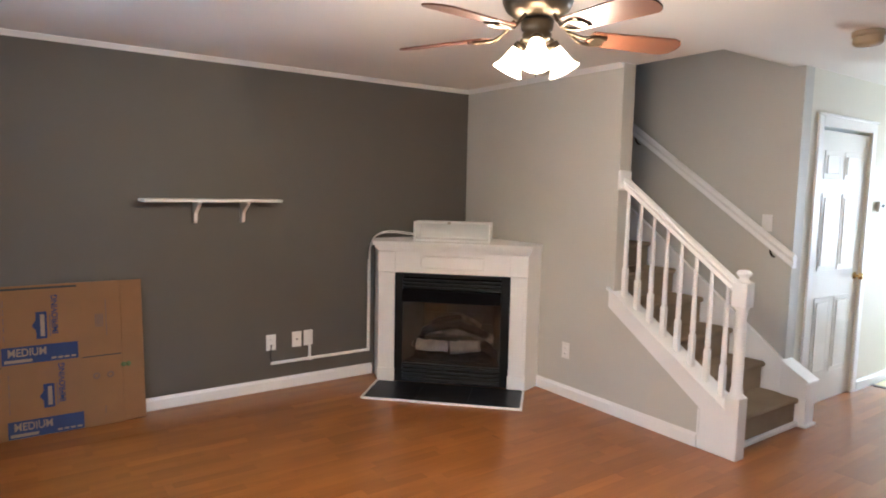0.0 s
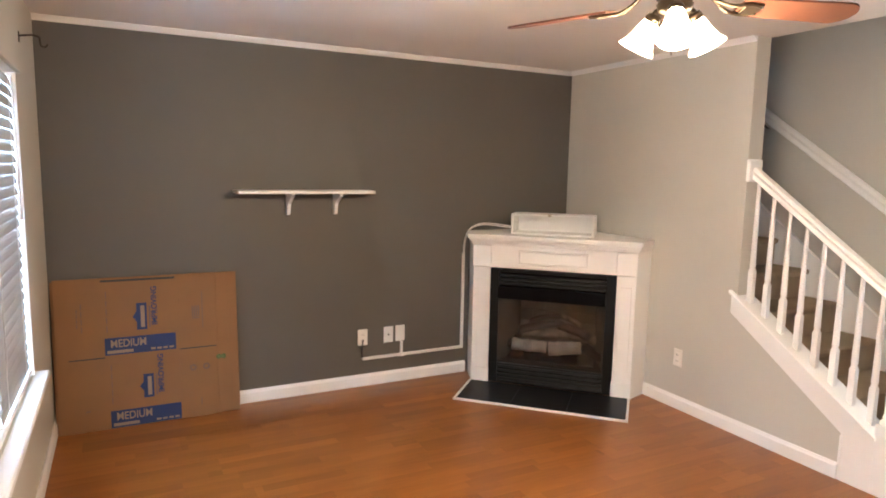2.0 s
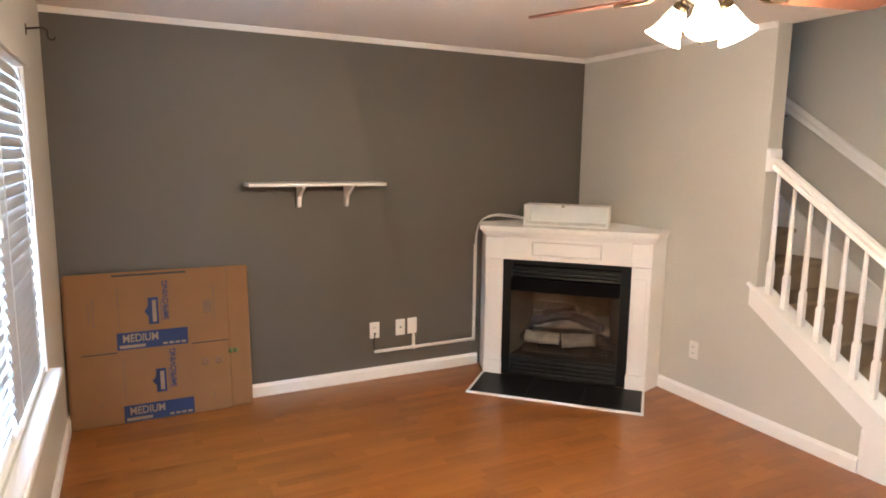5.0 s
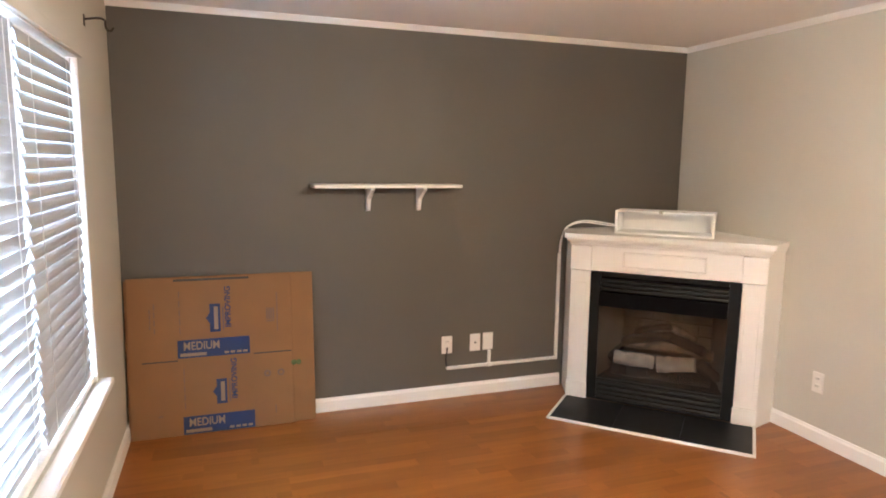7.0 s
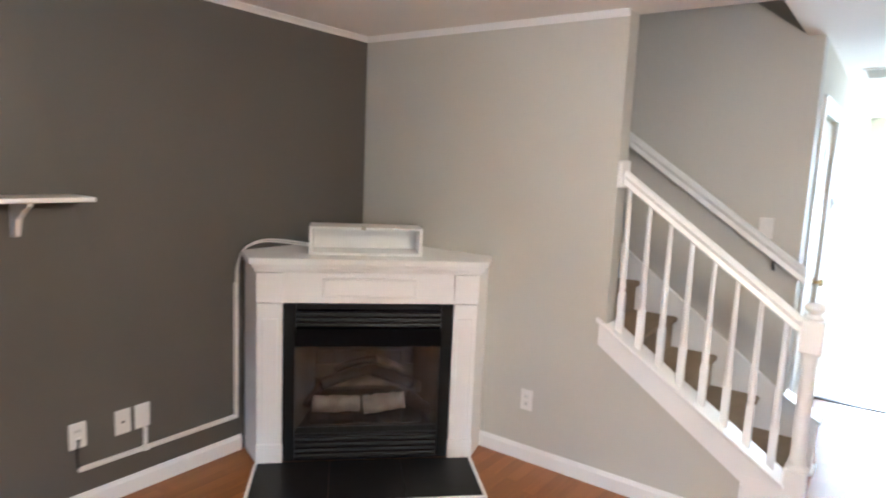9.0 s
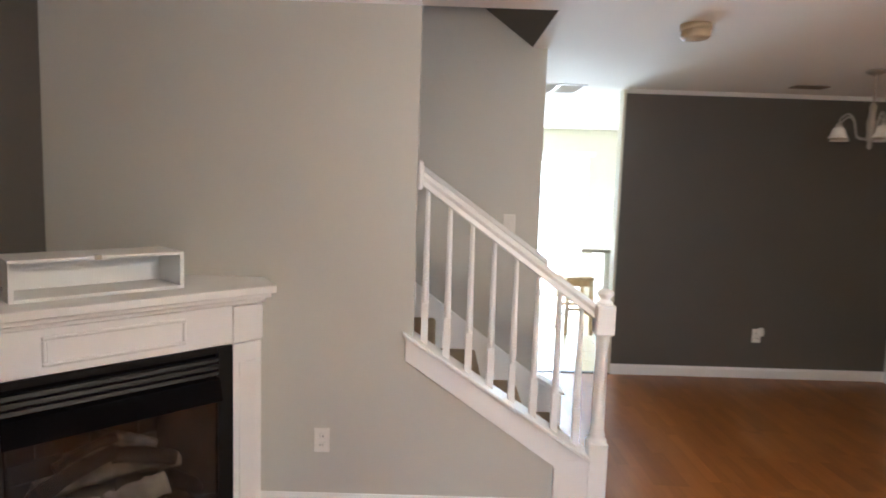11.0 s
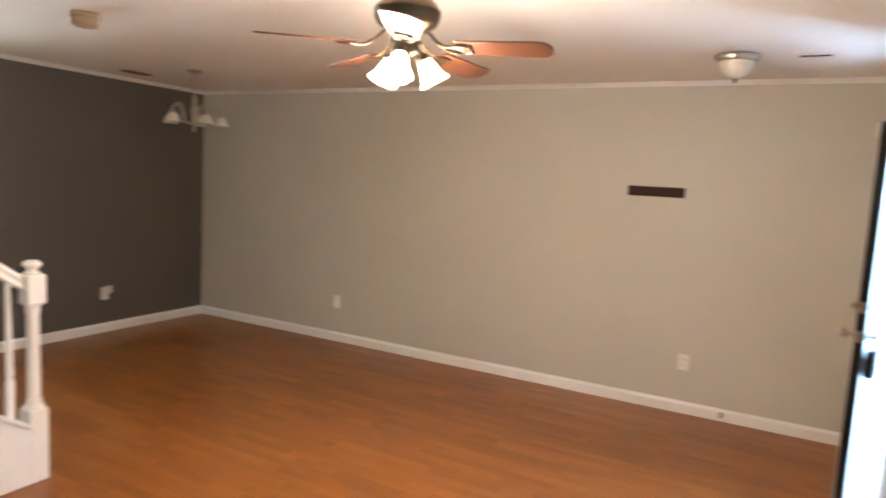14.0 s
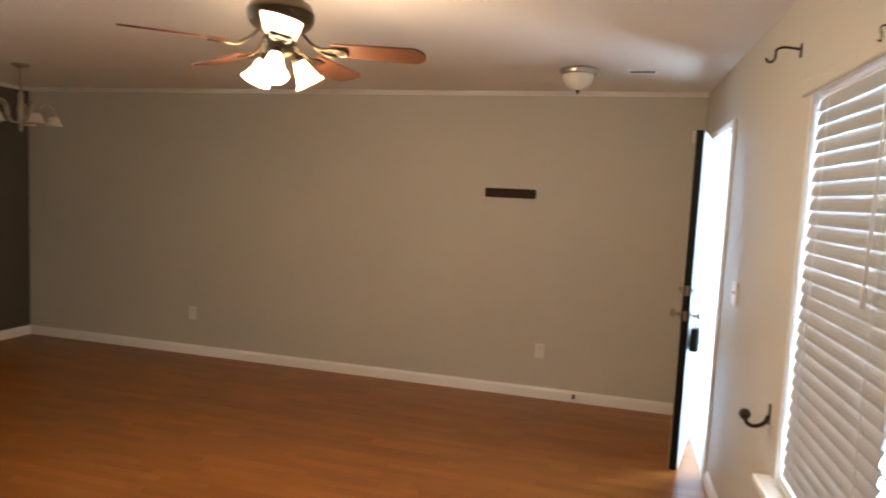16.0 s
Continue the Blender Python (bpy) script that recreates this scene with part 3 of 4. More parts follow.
for s in (-1, 1):
    part("leg_panel", box(min(s * 0.475, s * 0.556), -F - 0.006, 0.16, max(s * 0.475, s * 0.556), -F - 0.0005, 0.80, 0.003), WHITE, fp)
    part("plinth_block", box(min(s * 0.446, s * 0.586), -F - 0.012, 0, max(s * 0.446, s * 0.586), -F - 0.0008, 0.115, 0.004), WHITE, fp)
    part("corner_block", box(min(s * 0.446, s * 0.586), -F - 0.012, 0.885, max(s * 0.446, s * 0.586), -F - 0.0008, 1.045, 0.004), WHITE, fp)
    # return to the wall
    k = 0.955 / math.sqrt(2)
    bm = prism([(s * 0.582, -F + 0.002), (s * 0.56, -F + 0.03), (s * (k - 0.03), -k - s * 0.022 + 0.025), (s * (k - 0.002), -k - s * 0.022)], 0, 1.05, 2)
    part("side_return", bm, WHITE, fp)
part("frieze", box(-0.584, -F, 0.882, 0.584, -F + 0.10, 1.05, 0.003), WHITE, fp)
fr = part("frieze_panel", box(-0.235, -F - 0.004, 0.925, 0.235, -F - 0.0005, 1.008, 0.002), WHITE, fp)
for q in (box(-0.25, -F - 0.011, 1.006, 0.25, -F - 0.0006, 1.020, 0.004), box(-0.25, -F - 0.011, 0.913, 0.25, -F - 0.0006, 0.927, 0.004), box(-0.25, -F - 0.011, 0.9275, -0.236, -F - 0.0006, 1.0055, 0.004), box(0.236, -F - 0.011, 0.9275, 0.25, -F - 0.0006, 1.0055, 0.004)):
    part("panel_moulding", q, WHITE, fr)


def mantel_slab(front, z0, z1, wide, reach):
    """A board that fills the corner: front edge at the given distance, ends square to the walls."""
    w, k = wide, reach / math.sqrt(2)
    return prism([(-w, -front), (w, -front), (k - 0.002, -k - 0.022), (-0.022, -0.008), (-k + 0.002, -k + 0.022)], z0, z1, 2, 0.0025)


part("bed_moulding", mantel_slab(F + 0.022, 1.051, 1.072, 0.594, 0.955), WHITE, fp)
part("cove_moulding", mantel_slab(F + 0.048, 1.0725, 1.095, 0.604, 0.965), WHITE, fp)
part("mantel_shelf", mantel_slab(F + 0.075, 1.0955, 1.128, 0.614, 0.975), WHITE, fp)
# black insert
ins = part("insert_frame", box(-0.45, -F - 0.004, 0.014, -0.385, -F + 0.10, 0.878, 0.003), BLACKM, fp, "black enamelled metal surround")
part("frame_side", box(0.385, -F - 0.004, 0.014, 0.45, -F + 0.10, 0.878, 0.003), BLACKM, ins)
part("frame_top", box(-0.384, -F - 0.004, 0.852, 0.384, -F + 0.10, 0.878, 0.003), BLACKM, ins)
part("frame_bottom", box(-0.384, -F - 0.004, 0.014, 0.384, -F + 0.10, 0.034, 0.003), BLACKM, ins)
for z in (0.825, 0.797, 0.769):
    bm = prism([(-F - 0.003, z - 0.007), (-F - 0.010, z - 0.007), (-F - 0.004, z + 0.007), (-F + 0.012, z + 0.010), (-F + 0.012, z + 0.006)], -0.383, 0.383, 0)
    part("upper_louvre", bm, BLACKM, ins)
for z in (0.138, 0.106, 0.074, 0.046):
    bm = prism([(-F - 0.002, z - 0.007), (-F - 0.009, z - 0.007), (-F - 0.003, z + 0.007), (-F + 0.012, z + 0.010), (-F + 0.012, z + 0.006)], -0.383, 0.383, 0)
    part("lower_louvre", bm, BLACKM, ins)
part("upper_backing", box(-0.384, -F + 0.02, 0.745, 0.384, -F + 0.03, 0.851), SOOT, ins)
part("lower_backing", box(-0.384, -F + 0.02, 0.035, 0.384, -F + 0.03, 0.158), SOOT, ins)
part("hood", prism([(-F - 0.042, 0.662), (-F - 0.047, 0.662), (-F - 0.022, 0.748), (-F + 0.02, 0.752), (-F + 0.02, 0.745), (-F - 0.016, 0.742)], -0.383, 0.383, 0), SOOT, ins)
part("lower_ledge", box(-0.383, -F - 0.012, 0.152, 0.383, -F + 0.02, 0.166, 0.003), BLACKM, ins)
# firebox
fb = part("firebox", box(-0.40, -F + 0.02, 0.150, 0.40, -0.42, 0.166), EMBER, fp, "sooty firebox with ceramic logs")
part("firebox_top", box(-0.40, -F + 0.031, 0.752, 0.40, -0.42, 0.765), SOOT, fb)
for r in range(7):
    z0 = 0.168 + r * 0.084
    for s in range(4 if r % 2 else 3):
        x0 = -0.29 + s * 0.2 - (0.1 if r % 2 else 0)
        x1 = min(x0 + 0.195, 0.29)
        x0 = max(x0, -0.29)
        part("firebrick", box(x0, -0.455, z0, x1, -0.43, z0 + 0.08, 0.003), FIREBRICK, fb)
for s in (-1, 1):
    bm = prism([(s * 0.385, -F + 0.032), (s * 0.398, -F + 0.032), (s * 0.31, -0.42), (s * 0.297, -0.43)], 0.1665, 0.7515, 2)
    part("side_liner", bm, FIREBRICK, fb)
part("back_liner", box(-0.32, -0.428, 0.1665, 0.32, -0.42, 0.7515), SLOT, fb)
glass = part("front_glass", box(-0.384, -F + 0.008, 0.167, 0.384, -F + 0.012, 0.688), glass_mat("dark fireplace glass", (0.62, 0.62, 0.62)), ins, "clear heat-proof glass")
glass.visible_shadow = False


def log_mesh(length, r, seed, bend=0.03):
    """A split ceramic log: knobbly, tapered, slightly bent, along x."""
    rng = random.Random(seed)
    bm = bmesh.new()
    rings, n, m = [], 12, 11
    for i in range(m):
        t = i / (m - 1)
        rr = r * (1 - 0.12 * t) * (1 + rng.uniform(-0.07, 0.07))
        ring = []
        for k in range(n):
            a = 2 * math.pi * k / n
            q = rr * (1 + rng.uniform(-0.17, 0.15)) * (0.8 if math.sin(a) < -0.5 else 1)
            ring.append(bm.verts.new(((t - 0.5) * length, q * math.cos(a), q * math.sin(a) + bend * math.sin(math.pi * t))))
        rings.append(ring)
    for a, b in zip(rings, rings[1:]):
        for k in range(n):
            bm.faces.new((a[k], a[(k + 1) % n], b[(k + 1) % n], b[k])).smooth = True
    bm.faces.new(rings[0][::-1]), bm.faces.new(rings[-1])
    return bm


part("ember_bed", moved(log_mesh(0.62, 0.085, 21, 0.0), pose(0, -0.64, 0.185) @ Matrix.Diagonal((1, 1.5, 0.6, 1))), EMBER, fb, "charred ember bed")
ls = part("burner_grate", box(-0.24, -0.73, 0.170, 0.24, -0.52, 0.186, 0.004), BLACKM, fb, "black burner pan")
for args, (x, y, z, ry, rz), mt in (
        ((0.21, 0.044, 1, 0.0), (-0.145, -0.725, 0.235, 3, 5), LOGEND), ((0.19, 0.046, 2, 0.0), (0.075, -0.72, 0.236, -9, -3), LOGEND),
        ((0.14, 0.034, 7, 0.0), (0.235, -0.70, 0.222, 30, -12), LOGCHAR), ((0.46, 0.036, 3, 0.015), (0.02, -0.64, 0.295, 4, 3), LOG),
        ((0.27, 0.030, 4, 0.008), (-0.09, -0.68, 0.350, -10, 18), LOGCHAR), ((0.20, 0.032, 5, 0.004), (0.12, -0.67, 0.340, 12, -20), LOGCHAR),
        ((0.20, 0.020, 8, 0.010), (-0.06, -0.66, 0.402, -12, 10), LOGCHAR), ((0.13, 0.022, 6, 0.0), (-0.245, -0.66, 0.26, -50, 10), LOGCHAR),
        ((0.19, 0.019, 9, 0.006), (0.08, -0.63, 0.400, 16, -25), LOG)):
    part("ceramic_log", moved(log_mesh(*args), pose(0.01, -0.655, 0.235) @ Matrix.Scale(1.22, 4) @ pose(x, y + 0.655, z - 0.20, 0, ry, rz)), mt, ls)
for x in (-0.2, -0.07, 0.07, 0.2):
    part("grate_bar", tube([(x, -0.775, 0.25), (x, -0.772, 0.19), (x, -0.60, 0.178), (x, -0.53, 0.178)], 0.007, 6), BLACKM, ls)

# hearth on the floor before it
he = thing("hearth", "black slate hearth flush with the floor, edged in white", "hearth", FPM @ pose(0.018, 0, 0))
for k in range(3):
    x0 = -0.571 + k * 0.381
    part("slate_tile", box(x0, -1.291, -0.01, x0 + 0.3795, -F - 0.001, 0.0105, 0.0015), SLATE, he)
part("edge_trim", box(-0.589, -1.307, -0.01, 0.589, -1.2915, 0.014, 0.003), WHITE, he, "white painted edging")
for s in (-1, 1):
    part("edge_trim", box(min(s * 0.5725, s * 0.589), -1.291, -0.01, max(s * 0.5725, s * 0.589), -F - 0.013, 0.014, 0.003), WHITE, he)

# white open box on the mantel
wb = thing("white_box_shelf", "white painted open-fronted wooden box lying on the mantel", "box", FPM @ pose(-0.02, 0, 1.129))
bx0, bx1, by0, by1, bz = -0.283, 0.318, -0.80, -0.58, 0.150
part("bottom_board", box(bx0, by0, 0, bx1, by1, 0.012, 0.001), WHITE, wb)
part("top_board", box(bx0, by0, bz - 0.012, bx1, by1, bz, 0.001), WHITE, wb)
part("side_board", box(bx0, by0, 0.0125, bx0 + 0.016, by1, bz - 0.0125), WHITE, wb)
part("side_board", box(bx1 - 0.016, by0, 0.0125, bx1, by1, bz - 0.0125), WHITE, wb)
part("back_board", box(bx0 + 0.017, by1 - 0.012, 0.0125, bx1 - 0.017, by1 - 0.002, bz - 0.0125), WHITE, wb)
part("latch", box(-0.012, by0 - 0.004, bz - 0.014, 0.012, by0 + 0.01, bz + 0.004, 0.002), NICKEL, wb)

# ---------------------------------------------------------------- flattened moving boxes against the dark wall
LEAN = math.degrees(math.atan2(0.085, 0.915))
cb = thing("flattened_boxes", "stack of flattened brown cardboard moving boxes leaning on the wall", "cardboard boxes", pose(0.022, -0.118, 0.001, -LEAN, 0, 0))
CW, CH = 1.022, 0.918
for k in range(3):
    g = 0.011 * k
    dx = (0.0, -0.012, 0.006)[k]
    part("box_sheet", box(0.0 + dx, g, 0.0, CW - 0.13 + dx, g + 0.009, CH - 0.012 * k - 0.004, 0.0015), CARD, cb)
    part("side_flap", box(CW - 0.1285 + dx, g + 0.001, 0.006, CW + dx - 0.004 * k, g + 0.0085, CH - 0.006, 0.0015), CARD, cb)


def on_card(name, x0, z0, x1, z1, material, lift=0.0008, label=""):
    return part(name, box(x0 * CW, -lift, z0 * CH, x1 * CW, -0.0001, z1 * CH), material, cb, label)


for z, x in ((0.487, 0.250), (0.004, 0.266)):
    on_card("printed_band", x, z, x + 0.385, z + 0.113, BLUE, 0.0008, "blue printed band")
    text_mesh("MEDIUM", 0.066, PALEPRINT, cb, pose((x + 0.126) * CW, -0.0012, (z + 0.071) * CH, 90) @ Matrix.Diagonal((0.80, 1, 1, 1)), "band_lettering", "pale printed capitals")
    on_card("printed_bar", x + 0.012, z + 0.010, x + 0.150, z + 0.030, PALEPRINT, 0.0012)
    for k in range(4):
        on_card("printed_bar", x + 0.245 + 0.034 * k, z + 0.012, x + 0.270 + 0.034 * k, z + 0.026, PALEPRINT, 0.0012)
for z, x, h in ((0.640, 0.424, 0.178), (0.180, 0.447, 0.158)):
    bm = prism([(x * CW, z * CH), ((x + 0.056) * CW, z * CH), ((x + 0.056) * CW, (z + h) * CH), (x * CW, (z + h) * CH), (x * CW, (z + 0.70 * h) * CH), ((x - 0.021) * CW, (z + 0.5 * h) * CH), (x * CW, (z + 0.30 * h) * CH)], -0.0008, -0.0001, 1)
    part("house_mark", bm, BLUE, cb, "blue printed gable mark")
    on_card("printed_bar", x + 0.022, z + 0.016, x + 0.044, z + h - 0.018, PALEPRINT, 0.0012)
    on_card("printed_bar", x + 0.067, z + 0.01, x + 0.076, z + 0.155, INK)
    text_mesh("IMPROVING", 0.045, BLUE, cb, pose((x + 0.098) * CW, -0.0012, (z + 0.155) * CH, 90, -90, 0), "vertical_lettering", "dark blue printed capitals")
for k in range(5):
    on_card("printed_bar", 0.263, 0.64 + 0.056 * k, 0.268, 0.68 + 0.056 * k, INK)
    on_card("printed_bar", 0.276, 0.165 + 0.054 * k, 0.281, 0.205 + 0.054 * k, INK)
for x, z0, z1 in ((0.110, 0.68, 0.81), (0.133, 0.65, 0.85)):
    for k in range(4):
        h = (z1 - z0) / 4
        on_card("printed_bar", x, z0 + h * k, x + 0.006, z0 + h * k + 0.7 * h, INK)
for k in range(4):
    on_card("printed_bar", 0.732 + 0.012 * k, 0.697, 0.739 + 0.012 * k, 0.772, INK)
on_card("printed_bar", 0.732, 0.684, 0.775, 0.691, INK)
on_card("printed_bar", 0.790, 0.62, 0.795, 0.87, INK)
for x in (0.728, 0.805):
    ring = moved(lathe([(0.020, 0), (0.020, 0.0007), (0.011, 0.0007), (0.011, 0)], 18), pose(x * CW, -0.0001, 0.345 * CH, 90))
    part("printed_ring", ring, INK, cb, "dull printed round mark")
on_card("printed_bar", 0.768, 0.080, 0.773, 0.132, INK)
GREENPRINT = mat("green print", (0.10, 0.14, 0.05), 0.8)
for x in (0.880, 0.908):
    part("green_dot", moved(lathe([(0, 0.0007), (0.016, 0.0007), (0.016, 0)], 16), pose(x * CW, -0.0001, 0.402 * CH, 90)), GREENPRINT, cb, "faded green printed dot")
on_card("slot_cut", 0.065, 0.470, 0.248, 0.478, SLOT)
on_card("slot_cut", 0.655, 0.478, 0.868, 0.486, SLOT)
on_card("slot_cut", 0.240, 0.968, 0.640, 0.982, SLOT)
on_card("tear_mark", 0.140, 0.130, 0.162, 0.137, INK)
on_card("crease", 0.268, 0.02, 0.2705, 0.985, CARDEDGE, 0.0004)
on_card("crease", 0.657, 0.02, 0.6595, 0.985, CARDEDGE, 0.0004)

# ---------------------------------------------------------------- triple window with blinds
win = thing("window_1", "wide white triple window with closed white slatted blinds", "window", kind="structure")
part("window_sill", box(-0.10, WY0 - 0.07, WZ0 - 0.035, 0.06, WY1 + 0.05, WZ0 - 0.001, 0.006), WHITE, win, "white painted sill board")
part("sill_apron", box(0.0005, WY0 - 0.05, WZ0 - 0.10, 0.016, WY1 + 0.03, WZ0 - 0.036, 0.004), WHITE, win)
part("jamb", box(-0.115, WY1 - 0.016, WZ0, 0.004, WY1 - 0.001, WZ1), WHITE, win)
part("jamb", box(-0.115, WY0 + 0.001, WZ0, 0.004, WY0 + 0.016, WZ1), WHITE, win)
part("head", box(-0.115, WY0 + 0.0165, WZ1 - 0.016, 0.004, WY1 - 0.0165, WZ1 - 0.001), WHITE, win)
part("head_trim", box(0.0005, WY0 - 0.08, WZ1 - 0.014, 0.02, WY1 + 0.04, WZ1 + 0.040, 0.005), GREY, win, "grey painted trim over the window")
DIV = (-2.41, -1.59)
for y in DIV:
    part("mullion", box(-0.115, y - 0.045, WZ0 + 0.001, -0.053, y + 0.045, WZ1 - 0.040, 0.003), WHITE, win)
bays = ((WY0 + 0.018, DIV[0] - 0.046), (DIV[0] + 0.046, DIV[1] - 0.046), (DIV[1] + 0.046, WY1 - 0.018))
for a, b in bays:
    f = part("sash", box(-0.110, a, WZ0 + 0.001, -0.085, a + 0.04, WZ1 - 0.017), WHITE, win)
    part("stile", box(-0.110, b - 0.04, WZ0 + 0.001, -0.085, b, WZ1 - 0.017), WHITE, f)
    part("rail", box(-0.110, a + 0.041, WZ0 + 0.001, -0.085, b - 0.041, WZ0 + 0.05), WHITE, f)
    part("rail", box(-0.110, a + 0.041, WZ1 - 0.06, -0.085, b - 0.041, WZ1 - 0.018), WHITE, f)
    part("meeting_rail", box(-0.110, a + 0.041, 1.30, -0.085, b - 0.041, 1.335), WHITE, f)
    pane = part("pane", box(-0.100, a + 0.038, WZ0 + 0.048, -0.096, b - 0.038, WZ1 - 0.058), GLASS, f)
    pane.visible_shadow = False

rng = random.Random(3)
for a, b, tilt in ((WY0 + 0.021, DIV[0] - 0.002, 75), (DIV[0] + 0.002, DIV[1] - 0.003, -74), (DIV[1] + 0.005, WY1 - 0.021, 74)):
    bl = thing("slatted_blind", "white two-inch slatted blind, lowered and tilted nearly shut", "blind", group="window blinds")
    part("headrail", box(-0.056, a, WZ1 - 0.038, -0.034, b, WZ1 - 0.0175, 0.003), WHITE, bl)
    half = (b - a) / 2 - 0.003
    prof = [(-0.025, 0.0), (-0.013, 0.0028), (0, 0.0036), (0.013, 0.0028), (0.025, 0.0), (0.025, 0.0026), (0.013, 0.0054), (0, 0.0062), (-0.013, 0.0054), (-0.025, 0.0026)]
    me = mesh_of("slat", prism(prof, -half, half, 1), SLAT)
    zs = np.arange(WZ0 + 0.062, WZ1 - 0.042, 0.0475)
    for z in zs:
        s = new("slat", me)
        s.parent = bl
        s.matrix_local = pose(-0.024, (a + b) / 2, float(z), 0, tilt + rng.uniform(-2.0, 2.0), rng.uniform(-0.15, 0.15))
    part("bottom_rail", box(-0.048, a + 0.003, WZ0 + 0.012, -0.004, b - 0.003, WZ0 + 0.034, 0.004), WHITE, bl)
    wand = part("tilt_wand", tube([(0.004, b - 0.13, WZ1 - 0.04), (0.008, b - 0.135, WZ1 - 0.60)], 0.0035, 6), PLATE, bl, "clear plastic tilt wand")
    part("wand_grip", lathe([(0, 0), (0.006, 0.001), (0.007, 0.05), (0.004, 0.06), (0, 0.06)], 10, at=(0.008, b - 0.135, WZ1 - 0.66)), PLATE, wand)
    for f_ in (0.16, 0.84):
        y = a + (b - a) * f_
        part("ladder_cord", tube([(-0.011, y, WZ1 - 0.03), (-0.011, y, WZ0 + 0.03)], 0.0010, 5), WHITE, bl)

# curtain hardware
for y in (-3.37, -0.61):
    hk = thing("curtain_rod_hook", "black metal curtain rod bracket high on the window wall", "hook", group="curtain rod hooks")
    part("arm", tube(curve_pts([(0.003, y, 2.180), (0.06, y, 2.188), (0.085, y - 0.005, 2.18)], 5), 0.005, 6), BRONZE, hk)
    part("cup", tube(curve_pts([(0.085, y - 0.005, 2.18), (0.088, y - 0.006, 2.145), (0.105, y - 0.008, 2.135), (0.118, y - 0.008, 2.15)], 5), 0.005, 6), BRONZE, hk)
    part("foot_plate", box(0.0005, y - 0.012, 2.15, 0.004, y + 0.012, 2.20), BRONZE, hk)
sh_ = thing("small_hook", "small black hook screwed above the window", "hook")
part("shank", tube(curve_pts([(0.020, -2.53, 2.045), (0.034, -2.53, 2.047), (0.038, -2.53, 2.038), (0.034, -2.53, 2.02), (0.036, -2.53, 2.008), (0.043, -2.53, 2.012)], 5), 0.0022, 6), BRONZE, sh_)
hb = thing("curtain_holdback", "dark bronze curtain holdback hook on the window wall", "holdback")
part("arm", tube(curve_pts([(0.004, -3.325, 0.800), (0.020, -3.322, 0.768), (0.055, -3.305, 0.758), (0.085, -3.285, 0.772), (0.100, -3.268, 0.802)], 6), 0.008, 8), BRONZE, hb)
part("ball_end", lathe([(0, -0.022), (0.013, -0.018), (0.021, -0.004), (0.021, 0.006), (0.013, 0.018), (0, 0.022)], 14, at=(0.101, -3.266, 0.812)), BRONZE, hb)
part("wall_plate", box(0.0005, -3.338, 0.765, 0.005, -3.312, 0.845, 0.002), BRONZE, hb)

# ---------------------------------------------------------------- front door, ajar
structure("door_frame_front", box(-T - 0.01, DY1 - 0.025, 0, 0.0, DY1 - 0.001, DZ1 - 0.001), WHITE, "white painted front door frame", "door frame")
structure("door_frame_front_far", box(-T - 0.01, DY0 + 0.001, 0, 0.0, DY0 + 0.025, DZ1 - 0.001), WHITE, "white painted front door frame", "door frame")
structure("door_frame_front_head", box(-T - 0.01, DY0 + 0.0255, DZ1 - 0.025, 0.0, DY1 - 0.0255, DZ1 - 0.001), WHITE, "white painted front door frame", "door frame")
structure("door_casing_front", box(0.0005, DY1 - 0.012, 0, 0.018, DY1 + 0.055, DZ1 + 0.036, 0.004), WHITE, "white painted front door casing", "casing")
structure("door_casing_front_far", box(0.0005, DY0 - 0.055, 0, 0.018, DY0 + 0.012, DZ1 + 0.036, 0.004), WHITE, "white painted front door casing", "casing")
structure("door_casing_front_head", box(0.0005, DY0 + 0.0125, DZ1 - 0.01, 0.018, DY1 - 0.0125, DZ1 + 0.036, 0.004), WHITE, "white painted front door casing", "casing")
structure("front_threshold", box(-T - 0.03, DY0 + 0.026, -0.03, 0.01, DY1 - 0.026, 0.006, 0.004), NICKEL, "metal front door threshold", "threshold")
# leaf: x outward from the hinge along its width, y is its thickness, outer face at -y side
OPEN = 12.7
fd = thing("front_door", "white panelled front door standing ajar with dark edge and lockbox", "door", pose(0.004, DY0 + 0.03, 0.01, 0, 0, 90 - OPEN), kind="structure")
LW, LH, TH = 0.865, 2.005, 0.044
part("leaf_core", box(0.0, 0.001, 0.0, LW, TH - 0.001, LH), BLACKM, fd, "dark steel door edge")
part("inner_skin", box(-0.001, -0.004, 0.001, LW - 0.006, 0.0, LH - 0.001, 0.002), DOORW, fd)
part("outer_skin", box(-0.001, TH, 0.001, LW - 0.004, TH + 0.004, LH - 0.001, 0.002), DOOREXT, fd)
for x0, x1 in ((0.10, 0.40), (0.47, 0.77)):
    for z0, z1 in ((0.18, 0.80), (0.95, 1.55), (1.66, 1.86)):
        part("door_panel", box(x0, TH + 0.0045, z0, x1, TH + 0.010, z1, 0.004), DOOREXT, fd)
        part("door_panel", box(x0, -0.010, z0, x1, -0.0045, z1, 0.004), DOORW, fd)
